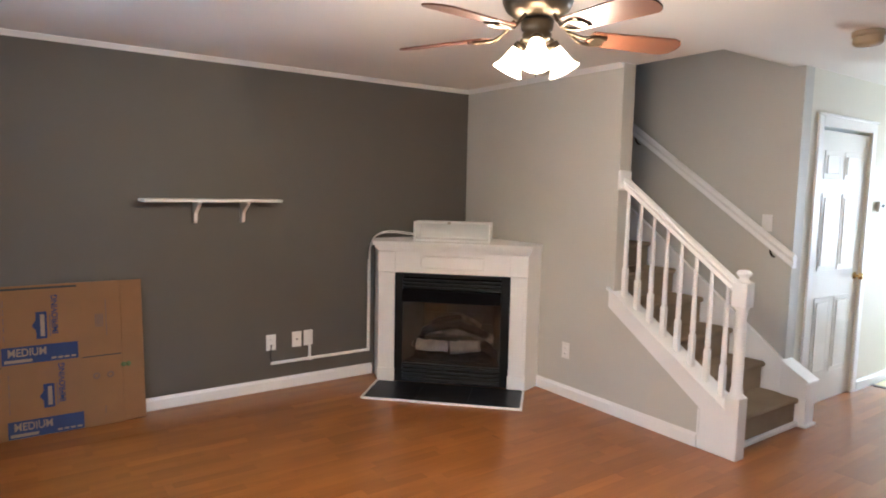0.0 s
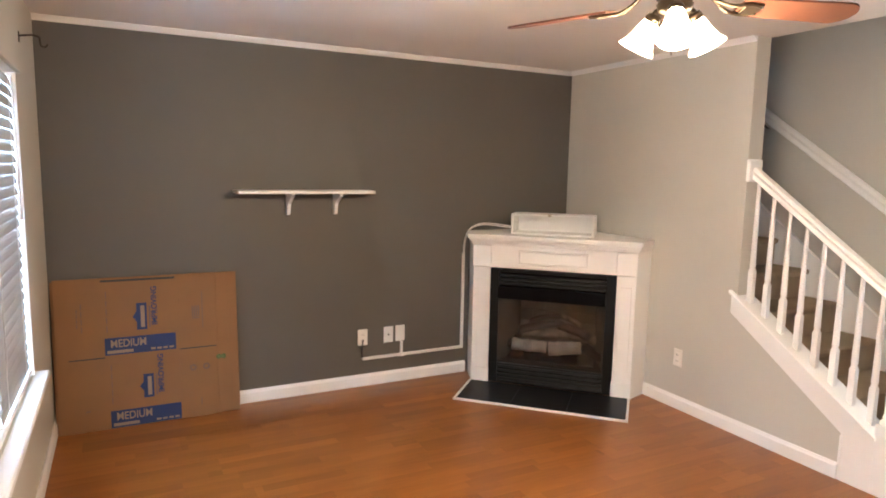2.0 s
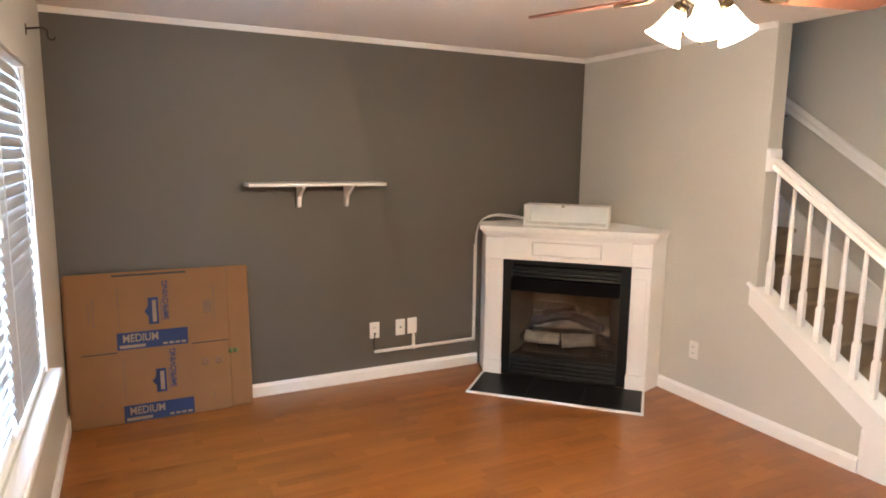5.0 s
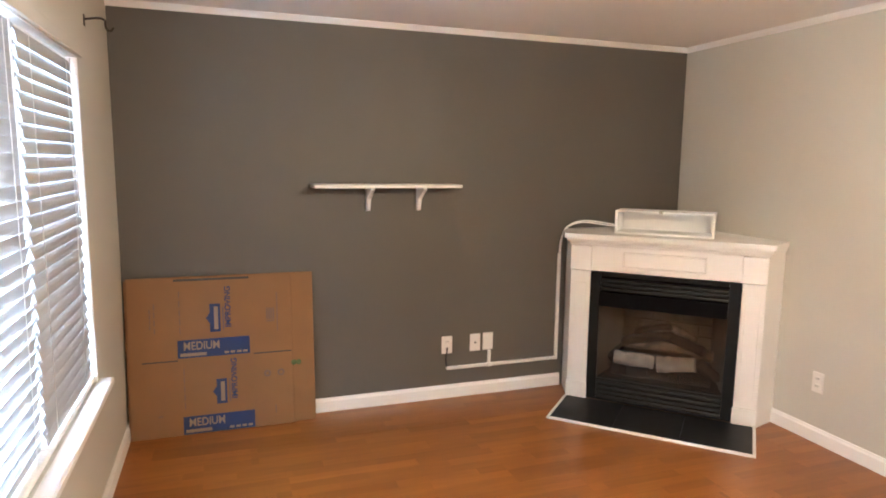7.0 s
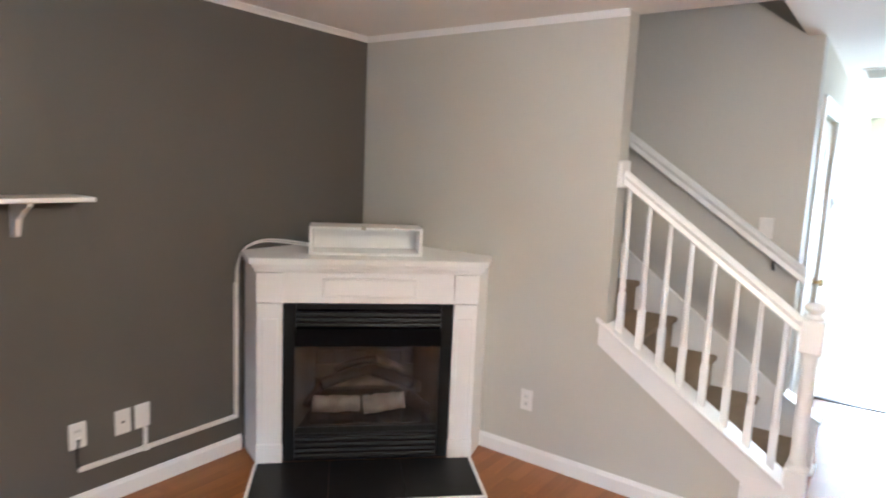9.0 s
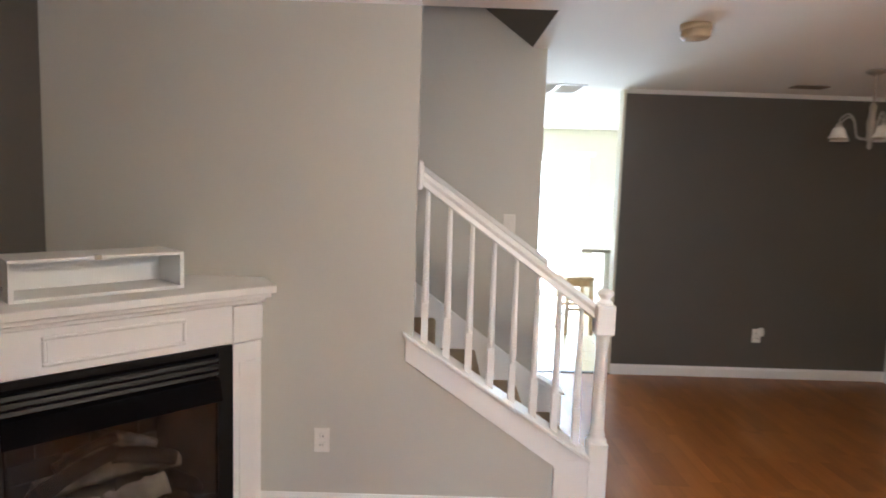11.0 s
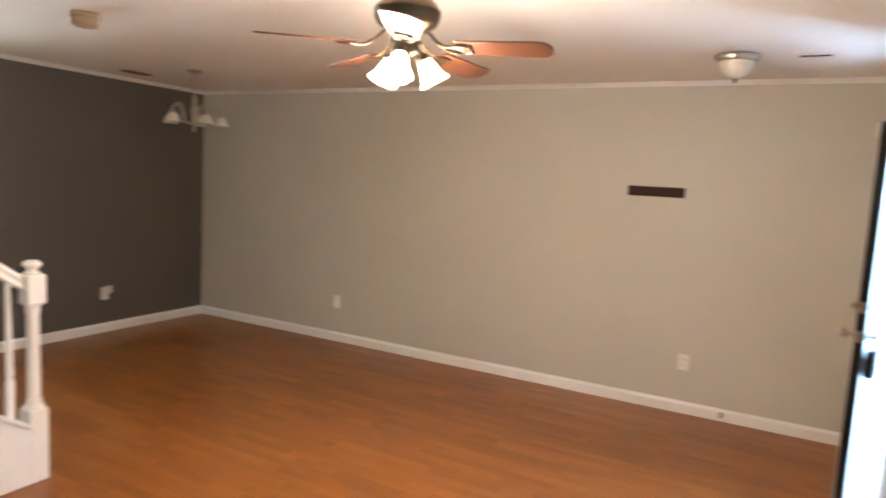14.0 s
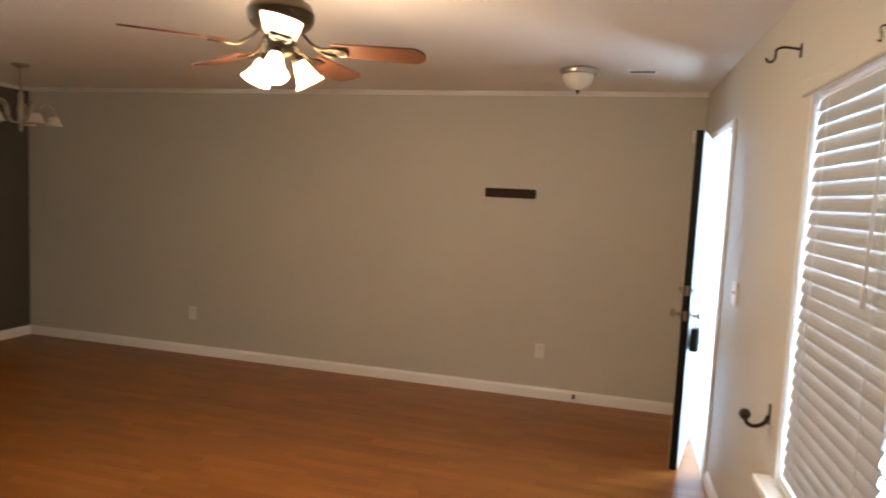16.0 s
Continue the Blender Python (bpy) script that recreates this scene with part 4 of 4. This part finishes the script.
for z, r in ((0.93, 0.026), (1.08, 0.022)):
    for s in (-1, 1):
        base = TH + 0.004 if s > 0 else -0.004
        prof = [(0.0, 0.0), (0.03, 0.0), (0.03, 0.006), (0.012, 0.01), (0.011, 0.03), (r, 0.038), (r + 0.002, 0.05), (r * 0.7, 0.062), (0, 0.064)] if z < 1 else [(0.0, 0.0), (0.028, 0.0), (0.026, 0.012), (0.012, 0.014), (0.01, 0.026), (0, 0.027)]
        part("door_knob" if z < 1 else "deadbolt", moved(lathe(prof, 16), pose(LW - 0.065, base, z, -90 * s, 0, 0)), NICKEL, fd)
part("latch_plate", box(LW - 0.002, 0.010, 0.90, LW + 0.0015, TH - 0.012, 0.96), NICKEL, fd)
part("strike_plate", box(LW - 0.002, 0.010, 1.05, LW + 0.0015, TH - 0.012, 1.11), NICKEL, fd)
part("top_bracket", box(LW - 0.05, -0.016, LH - 0.075, LW + 0.004, -0.0045, LH - 0.004, 0.003), PLATE, fd)
lb = thing("lockbox", "black key lockbox hanging from the outer door knob", "lockbox", pose(0.004, DY0 + 0.03, 0.01, 0, 0, 90 - OPEN))
part("case", box(LW - 0.115, TH + 0.014, 0.72, LW - 0.015, TH + 0.060, 0.86, 0.008), BLACKM, lb)
part("shackle", tube(curve_pts([(LW - 0.095, TH + 0.036, 0.86), (LW - 0.095, TH + 0.030, 0.90), (LW - 0.065, TH + 0.024, 0.935), (LW - 0.035, TH + 0.030, 0.90), (LW - 0.035, TH + 0.036, 0.86)], 6), 0.006, 8), NICKEL, lb)
part("tag", box(LW - 0.20, TH + 0.036, 0.732, LW - 0.10, TH + 0.042, 0.744), BLACKM, lb)

# ---------------------------------------------------------------- closet door
cd = thing("door_1", "white six-panel interior door, closed, with brass knob", "door", pose(CD0 + 0.002, -2.405, 0.006), kind="structure")
CWD = CD1 - CD0 - 0.004
part("leaf", box(0, 0, 0, CWD, 0.035, 2.0, 0.002), DOORW, cd)
for x0, x1 in ((0.11, 0.36), (0.425, 0.675)):
    for z0, z1 in ((0.22, 0.80), (1.0, 1.56), (1.66, 1.86)):
        p_ = part("door_panel", box(x0, -0.004, z0, x1, -0.0005, z1, 0.003), DOORW, cd)
        part("raised_field", box(x0 + 0.035, -0.010, z0 + 0.035, x1 - 0.035, -0.0042, z1 - 0.035, 0.005), DOORW, p_)
part("door_knob", moved(lathe([(0.0, 0.0), (0.03, 0.0), (0.03, 0.006), (0.012, 0.01), (0.011, 0.03), (0.026, 0.038), (0.028, 0.05), (0.02, 0.062), (0, 0.064)], 18), pose(CWD - 0.065, 0, 0.93, 90, 0, 0)), BRASS, cd)
for z in (0.2, 1.0, 1.75):
    part("hinge", box(-0.011, -0.008, z, 0.006, -0.0005, z + 0.09, 0.002), NICKEL, cd)
structure("door_casing_closet", box(CD0 - 0.06, -2.436, 0, CD0 + 0.008, -2.4205, 2.095, 0.004), WHITE, "white painted closet door casing", "casing")
structure("door_casing_closet_far", box(CD1 - 0.008, -2.436, 0, CD1 + 0.06, -2.4205, 2.095, 0.004), WHITE, "white painted closet door casing", "casing")
structure("door_casing_closet_head", box(CD0 + 0.0085, -2.437, 2.025, CD1 - 0.0085, -2.4205, 2.096, 0.004), WHITE, "white painted closet door casing", "casing")
structure("door_casing_closet_crown", box(CD0 - 0.075, -2.445, 2.0965, CD1 + 0.075, -2.4205, 2.115, 0.005), WHITE, "white painted cap over the closet door", "casing")

# ---------------------------------------------------------------- ceiling fan
FC, FZ = (1.852, -2.857), H + 0.033
fan = thing("ceiling_fan", "brushed nickel five-blade ceiling fan with three lit glass shades", "ceiling fan", pose(FC[0], FC[1], FZ))
part("canopy", lathe([(0, -0.0335), (0.065, -0.0335), (0.064, -0.055), (0.05, -0.085), (0.02, -0.095), (0, -0.095)], 24), PEWTER, fan)
part("downrod", lathe([(0.013, -0.09), (0.013, -0.17)], 12), PEWTER, fan)
part("motor_housing", lathe([(0.000, -0.155), (0.028, -0.157), (0.071, -0.170), (0.109, -0.195), (0.122, -0.221), (0.123, -0.230), (0.120, -0.232), (0.123, -0.238), (0.118, -0.242), (0.120, -0.248), (0.109, -0.269), (0.085, -0.287), (0.052, -0.299), (0.000, -0.299)], 36), PEWTER, fan)
part("switch_housing", lathe([(0, -0.298), (0.05, -0.299), (0.058, -0.306), (0.055, -0.333), (0.045, -0.342), (0.052, -0.350), (0.046, -0.372), (0.02, -0.385), (0, -0.387)], 28), PEWTER, fan)


def blade_shape(r0, r1, w0, w1, n=10):
    pts = [(r0, -w0), (r1 - 0.05, -w1)]
    for k in range(n + 1):
        a = -math.pi / 2 + math.pi * k / n
        pts.append((r1 - 0.05 + 0.05 * math.cos(a), w1 * (math.sin(a) if abs(math.sin(a)) < 1 else math.copysign(1, a))))
    pts += [(r1 - 0.05, w1), (r0, w0)]
    out = []
    for p in pts:
        if not out or math.hypot(p[0] - out[-1][0], p[1] - out[-1][1]) > 1e-4:
            out.append(p)
    return out


for k in range(5):
    m = pose(0, 0, -0.343, 0, 0, 47.5 + 72 * k) @ pose(0, 0, 0, -11, 2.0, 0)
    b = part("blade", moved(prism(blade_shape(0.19, 0.537, 0.052, 0.064), -0.003, 0.003, 2), m), BLADE, fan, "red-brown wooden blade")
    arm = tube(curve_pts([(0.080, 0, 0.050), (0.115, 0, 0.016), (0.16, 0.018, -0.008), (0.215, 0.033, -0.008), (0.25, 0.018, -0.008)], 5), 0.006, 6)
    tube(curve_pts([(0.115, 0, 0.016), (0.16, -0.018, -0.008), (0.215, -0.033, -0.008), (0.25, -0.018, -0.008)], 5), 0.006, 6, bm=arm)
    box(0.20, -0.035, -0.010, 0.25, 0.035, -0.0035, 0.002, bm=arm)
    part("blade_iron", moved(arm, m), PEWTER, b)
SHADE = [(0.0176, 0.0000), (0.0229, -0.0110), (0.0299, -0.0322), (0.0352, -0.0552), (0.0440, -0.0782), (0.0563, -0.0966), (0.0546, -0.0984), (0.0414, -0.0791), (0.0326, -0.0552), (0.0273, -0.0322), (0.0194, -0.0110), (0.0141, -0.0018)]
for a in (107, 227, 347):
    c, s = math.cos(radians(a)), math.sin(radians(a))
    neck = tube(curve_pts([(0.03 * c, 0.03 * s, -0.360), (0.055 * c, 0.055 * s, -0.362), (0.066 * c, 0.066 * s, -0.376)], 4), 0.010, 8)
    li = part("lamp_arm", neck, PEWTER, fan)
    m = pose(0.062 * c, 0.062 * s, -0.374, 0, 0, a) @ pose(0, 0, 0, 0, -32, 0)
    part("lamp_cup", moved(lathe([(0, 0.006), (0.022, 0.004), (0.025, -0.012), (0.021, -0.02)], 16), m), PEWTER, li)
    part("glass_shade", moved(lathe(SHADE, 22), m @ pose(0, 0, -0.008)), SHADE_ON, li, "glowing frosted glass bell shade")
    lamp = new("fan_bulb", bpy.data.lights.new("fan_bulb", "POINT"))
    lamp.data.energy, lamp.data.color, lamp.data.shadow_soft_size = 31.0, (1.0, 0.68, 0.40), 0.07
    lamp.location = Matrix.Translation((FC[0], FC[1], FZ)) @ m @ Vector((0, 0, -0.125))
for x, l_ in ((0.03, 0.10), (-0.03, 0.07)):
    part("pull_chain", tube([(x, 0.03, -0.375), (x, 0.032, -0.385 - l_)], 0.0016, 5), PEWTER, fan)

# ---------------------------------------------------------------- other ceiling fittings
dl = thing("ceiling_lamp", "flush ceiling lamp with dark metal rim and frosted bowl, unlit", "ceiling lamp", pose(0.885, -4.80, H) @ Matrix.Diagonal((0.83, 0.83, 0.93, 1)))
part("rim", lathe([(0, -0.0005), (0.10, -0.0005), (0.138, -0.012), (0.142, -0.022), (0.132, -0.03), (0.134, -0.036), (0.122, -0.046), (0.11, -0.046)], 32), NICKEL, dl)
part("bowl", lathe([(0.116, -0.040), (0.112, -0.070), (0.095, -0.105), (0.062, -0.132), (0.02, -0.146), (0, -0.147)], 32), SHADE_OFF, dl)
part("finial", lathe([(0, -0.146), (0.016, -0.147), (0.018, -0.153), (0.008, -0.158), (0.009, -0.168), (0, -0.174)], 14), BRONZE, dl)


def ceiling_vent(name, label, x, y, lx, ly, n, frame_m, slat_m, along_x):
    v = thing(name, label, "vent", pose(x, y, H))
    part("backing", box(-lx / 2 + 0.012, -ly / 2 + 0.012, -0.004, lx / 2 - 0.012, ly / 2 - 0.012, -0.0006), SLOT, v)
    for q in (box(-lx / 2, -ly / 2, -0.009, lx / 2, -ly / 2 + 0.02, -0.0005, 0.002), box(-lx / 2, ly / 2 - 0.02, -0.009, lx / 2, ly / 2, -0.0005, 0.002), box(-lx / 2, -ly / 2 + 0.0205, -0.009, -lx / 2 + 0.02, ly / 2 - 0.0205, -0.0005, 0.002), box(lx / 2 - 0.02, -ly / 2 + 0.0205, -0.009, lx / 2, ly / 2 - 0.0205, -0.0005, 0.002)):
        part("frame", q, frame_m, v)
    for k in range(n):
        f = (k + 0.5) / n - 0.5
        if along_x:
            y_ = f * (ly - 0.044)
            part("slat", moved(box(-lx / 2 + 0.021, -0.006, -0.0008, lx / 2 - 0.021, 0.006, 0.0008), pose(0, y_, -0.006, 35)), slat_m, v)
        else:
            x_ = f * (lx - 0.044)
            part("slat", moved(box(-0.006, -ly / 2 + 0.021, -0.0008, 0.006, ly / 2 - 0.021, 0.0008), pose(x_, 0, -0.006, 0, 35, 0)), slat_m, v)
    return v


ceiling_vent("ceiling_vent", "small white ceiling vent near the front door", 0.50, -4.89, 0.19, 0.11, 8, WHITE, SLOT, False)
ceiling_vent("ceiling_vent", "brown ceiling vent near the dark dining wall", 5.70, -4.58, 0.12, 0.25, 5, VENTM, VENTM, False)
ra = ceiling_vent("return_grille", "white two-bay ceiling return grille in the passage", 6.18, -2.735, 0.46, 0.44, 16, WHITE, PLATE, False)
part("centre_bar", box(-0.205, -0.015, -0.010, 0.205, 0.015, -0.001, 0.002), WHITE, ra)

sd = thing("smoke_detector", "round aged cream smoke detector on the ceiling", "smoke detector", pose(4.02, -3.035, H))
part("base", lathe([(0, -0.0005), (0.075, -0.0005), (0.075, -0.026), (0.06, -0.030), (0, -0.030)], 28), DETECTOR, sd)
part("cover", lathe([(0.068, -0.030), (0.070, -0.058), (0.060, -0.070), (0.03, -0.076), (0, -0.076)], 28), DETECTOR, sd)
part("button", lathe([(0, -0.075), (0.012, -0.076), (0.012, -0.080), (0, -0.080)], 12), DETECTOR, sd)

ch = thing("chandelier", "brushed nickel five-arm chandelier with frosted bell shades, unlit", "chandelier", pose(5.0, -4.61, H))
part("canopy", lathe([(0, -0.0005), (0.062, -0.0005), (0.06, -0.012), (0.03, -0.026), (0.008, -0.03), (0, -0.03)], 24), NICKEL, ch)
part("stem", lathe([(0.006, -0.028), (0.006, -0.20), (0.012, -0.205), (0.018, -0.22), (0.024, -0.235), (0.02, -0.26), (0.022, -0.30), (0.03, -0.33), (0.022, -0.40), (0.026, -0.44), (0.012, -0.465), (0.016, -0.49), (0, -0.51)], 18), NICKEL, ch)
BELL = [(0.018, 0.0), (0.030, -0.008), (0.040, -0.024), (0.045, -0.044), (0.049, -0.058), (0.062, -0.072), (0.060, -0.074), (0.046, -0.060), (0.042, -0.044), (0.037, -0.026), (0.027, -0.012), (0.014, -0.003)]
for k in range(5):
    a = radians(20 + 72 * k)
    c, s = math.cos(a), math.sin(a)
    arm = part("arm", tube(curve_pts([(0.02 * c, 0.02 * s, -0.44), (0.09 * c, 0.09 * s, -0.42), (0.12 * c, 0.12 * s, -0.315), (0.165 * c, 0.165 * s, -0.282), (0.21 * c, 0.21 * s, -0.315), (0.215 * c, 0.215 * s, -0.345)], 6), 0.007, 7), NICKEL, ch)
    part("socket", lathe([(0, -0.340), (0.014, -0.342), (0.022, -0.360), (0.02, -0.370)], 12, at=(0.215 * c, 0.215 * s, 0)), NICKEL, arm)
    part("glass_shade", lathe([(r, z - 0.367) for r, z in BELL], 18, at=(0.215 * c, 0.215 * s, 0)), SHADE_OFF, arm, "frosted glass bell shade")

# dark wood strip and door stop on the long wall
rk = thing("wall_rack_strip", "dark brown wooden strip fixed to the long grey wall", "wall rack", pose(1.40, SY, 1.612, 0, 0, 180))
part("board", box(-0.20, -0.020, -0.036, 0.20, -0.0005, 0.036, 0.003), STRIPW, rk)
for x in (-0.15, 0.15):
    part("screw", box(x - 0.005, -0.0215, -0.005, x + 0.005, -0.0195, 0.005, 0.001), BRONZE, rk)
ds = thing("door_stop", "small dark spring door stop on the baseboard", "door stop", pose(0.81, SY + 0.015, 0.055))
part("spring", moved(lathe([(0, 0), (0.012, 0), (0.012, 0.004), (0.007, 0.006), (0.007, 0.05), (0.010, 0.052), (0.010, 0.062), (0, 0.064)], 12), pose(0, 0, 0, -90, 0, 0)), BRONZE, ds)

# ---------------------------------------------------------------- kitchen beyond the passage
sd_ = thing("window_2", "wide glazed garden door, washed out by daylight", "glazed door", kind="structure")
for y0 in (-3.945, -3.195):
    f = part("door_frame", box(KX + 0.02, y0, 0.0, KX + 0.07, y0 + 0.06, 2.015), WHITE, sd_)
    part("stile", box(KX + 0.02, y0 + 0.68, 0.0, KX + 0.07, y0 + 0.74, 2.015), WHITE, f)
    part("rail", box(KX + 0.02, y0 + 0.061, 0.0, KX + 0.07, y0 + 0.679, 0.09), WHITE, f)
    part("rail", box(KX + 0.02, y0 + 0.061, 1.93, KX + 0.07, y0 + 0.679, 2.015), WHITE, f)
    g = part("pane", box(KX + 0.042, y0 + 0.058, 0.088, KX + 0.048, y0 + 0.682, 1.932), GLASS, f)
    g.visible_shadow = False
structure("garden_door_casing", box(KX - 0.018, -4.01, 2.02, KX - 0.0005, -2.42, 2.09, 0.004), WHITE, "white painted casing over the garden door", "casing")
kw = thing("window_3", "white kitchen window with reddish wood valance and sill", "window", kind="structure")
part("sash", box(KX + 0.02, KW0 + 0.001, KZ0 + 0.001, KX + 0.06, KW0 + 0.05, KZ1 - 0.001), WHITE, kw)
part("sash", box(KX + 0.02, KW1 - 0.05, KZ0 + 0.001, KX + 0.06, KW1 - 0.001, KZ1 - 0.001), WHITE, kw)
part("meeting_rail", box(KX + 0.02, KW0 + 0.051, 1.50, KX + 0.06, KW1 - 0.051, 1.54), WHITE, kw)
g = part("pane", box(KX + 0.038, KW0 + 0.051, KZ0 + 0.002, KX + 0.044, KW1 - 0.051, KZ1 - 0.002), GLASS, kw)
g.visible_shadow = False
part("window_sill", box(KX - 0.06, KW0 - 0.02, KZ0 - 0.05, KX - 0.001, KW1 + 0.02, KZ0 + 0.03, 0.005), VALANCE, kw, "reddish brown wooden sill")
vb = part("blind_stack", box(KX - 0.055, KW0, KZ1 - 0.03, KX - 0.002, KW1, KZ1 + 0.02, 0.004), VALANCE, kw, "raised reddish wooden blind")
for k in range(5):
    part("blind_slat", box(KX - 0.052, KW0 + 0.005, KZ1 - 0.054 - 0.022 * k, KX - 0.004, KW1 - 0.005, KZ1 - 0.036 - 0.022 * k, 0.002), VALANCE, vb)
pc = thing("base_cabinet", "white painted kitchen base cabinets with pale worktop", "cabinet", pose(7.85, 0, 0))
part("body", box(0.0, -5.60, 0.09, 0.58, -3.68, 0.865, 0.003), CABINET, pc)
part("toe_kick", box(0.05, -5.60, 0.0, 0.58, -3.70, 0.089), CABINET, pc)
for y in (-5.55, -5.08, -4.61, -4.14):
    d = part("door", box(-0.02, y, 0.12, -0.0005, y + 0.44, 0.70, 0.004), CABINET, pc)
    part("handle", tube([(-0.02, y + 0.40, 0.60), (-0.045, y + 0.40, 0.60), (-0.045, y + 0.40, 0.67), (-0.02, y + 0.40, 0.67)], 0.004, 6), NICKEL, d)
    part("drawer", box(-0.02, y, 0.715, -0.0005, y + 0.44, 0.85, 0.004), CABINET, pc)
tagged(part("worktop", box(7.79, -5.64, 0.866, 8.46, -3.40, 0.905, 0.004), COUNTER), "pale laminate worktop on the base cabinets", "worktop")
st = thing("counter_stool", "pale beech counter stool with rails near the garden door", "stool", pose(7.66, -3.33, -0.005, 0, 0, 6))
for sx in (-1, 1):
    for sy in (-1, 1):
        leg = prism([(sx * 0.145 - 0.018, sy * 0.125 - 0.018), (sx * 0.145 + 0.018, sy * 0.125 - 0.018), (sx * 0.145 + 0.018, sy * 0.125 + 0.018), (sx * 0.145 - 0.018, sy * 0.125 + 0.018)], 0, 0.60, 2, 0.004)
        for v in leg.verts:
            k = 0.14 * (1 - v.co.z / 0.60)
            v.co.x, v.co.y = v.co.x * (1 + k), v.co.y * (1 + k)
        part("leg", leg, PINE, st)
part("seat", box(-0.175, -0.155, 0.601, 0.175, 0.155, 0.636, 0.012, seg=2), PINE, st)
for s in (-1, 1):
    part("apron", box(-0.126, s * 0.125 - 0.009, 0.53, 0.126, s * 0.125 + 0.009, 0.60, 0.003), PINE, st)
    part("apron", box(s * 0.145 - 0.009, -0.106, 0.53, s * 0.145 + 0.009, 0.106, 0.60, 0.003), PINE, st)
    part("stretcher", box(-0.135, s * 0.136 - 0.009, 0.20, 0.135, s * 0.136 + 0.009, 0.23, 0.003), PINE, st)
    part("stretcher", box(s * 0.157 - 0.009, -0.116, 0.27, s * 0.157 + 0.009, 0.116, 0.30, 0.003), PINE, st)

# ---------------------------------------------------------------- floor planks and tiles
floor_ob = bpy.data.objects["floor"]
rng = random.Random(7)
PL, PWD = 1.28, 0.196
cache = {}


def plank(length, w):
    key = (round(length, 3), round(w, 3))
    if key not in cache:
        cache[key] = mesh_of("plank", box(-0.0003, -0.0003, -0.0112, length + 0.0003, w + 0.0003, 0.0), FLOOR)
    return cache[key]


FX0, FX1, FY0, FY1 = 0.0, DX - 0.021, SY, 0.0
ny = int(math.ceil((FY1 - FY0) / PWD))
for r in range(ny):
    y0 = FY0 + r * PWD
    w = min(PWD, FY1 - y0)
    x = FX0 - rng.uniform(0.05, PL - 0.1)
    while x < FX1:
        a, b = max(x, FX0), min(x + PL, FX1)
        if b - a > 0.02:
            ob = new("plank", plank(b - a, w))
            ob.parent = floor_ob
            ob.location = (a, y0, rng.uniform(-0.0005, 0.0))
        x += PL
kf = bpy.data.objects["kitchen_floor"]
tm = mesh_of("tile", box(0.003, 0.003, -0.006, 0.327, 0.327, 0.0, 0.0015), TILE)
for i in range(13):
    for j in range(10):
        x, y = DX + 0.04 + i * 0.33, -2.44 - (j + 1) * 0.33
        t_ = new("tile", tm)
        t_.parent = kf
        t_.location = (x, y, 0)
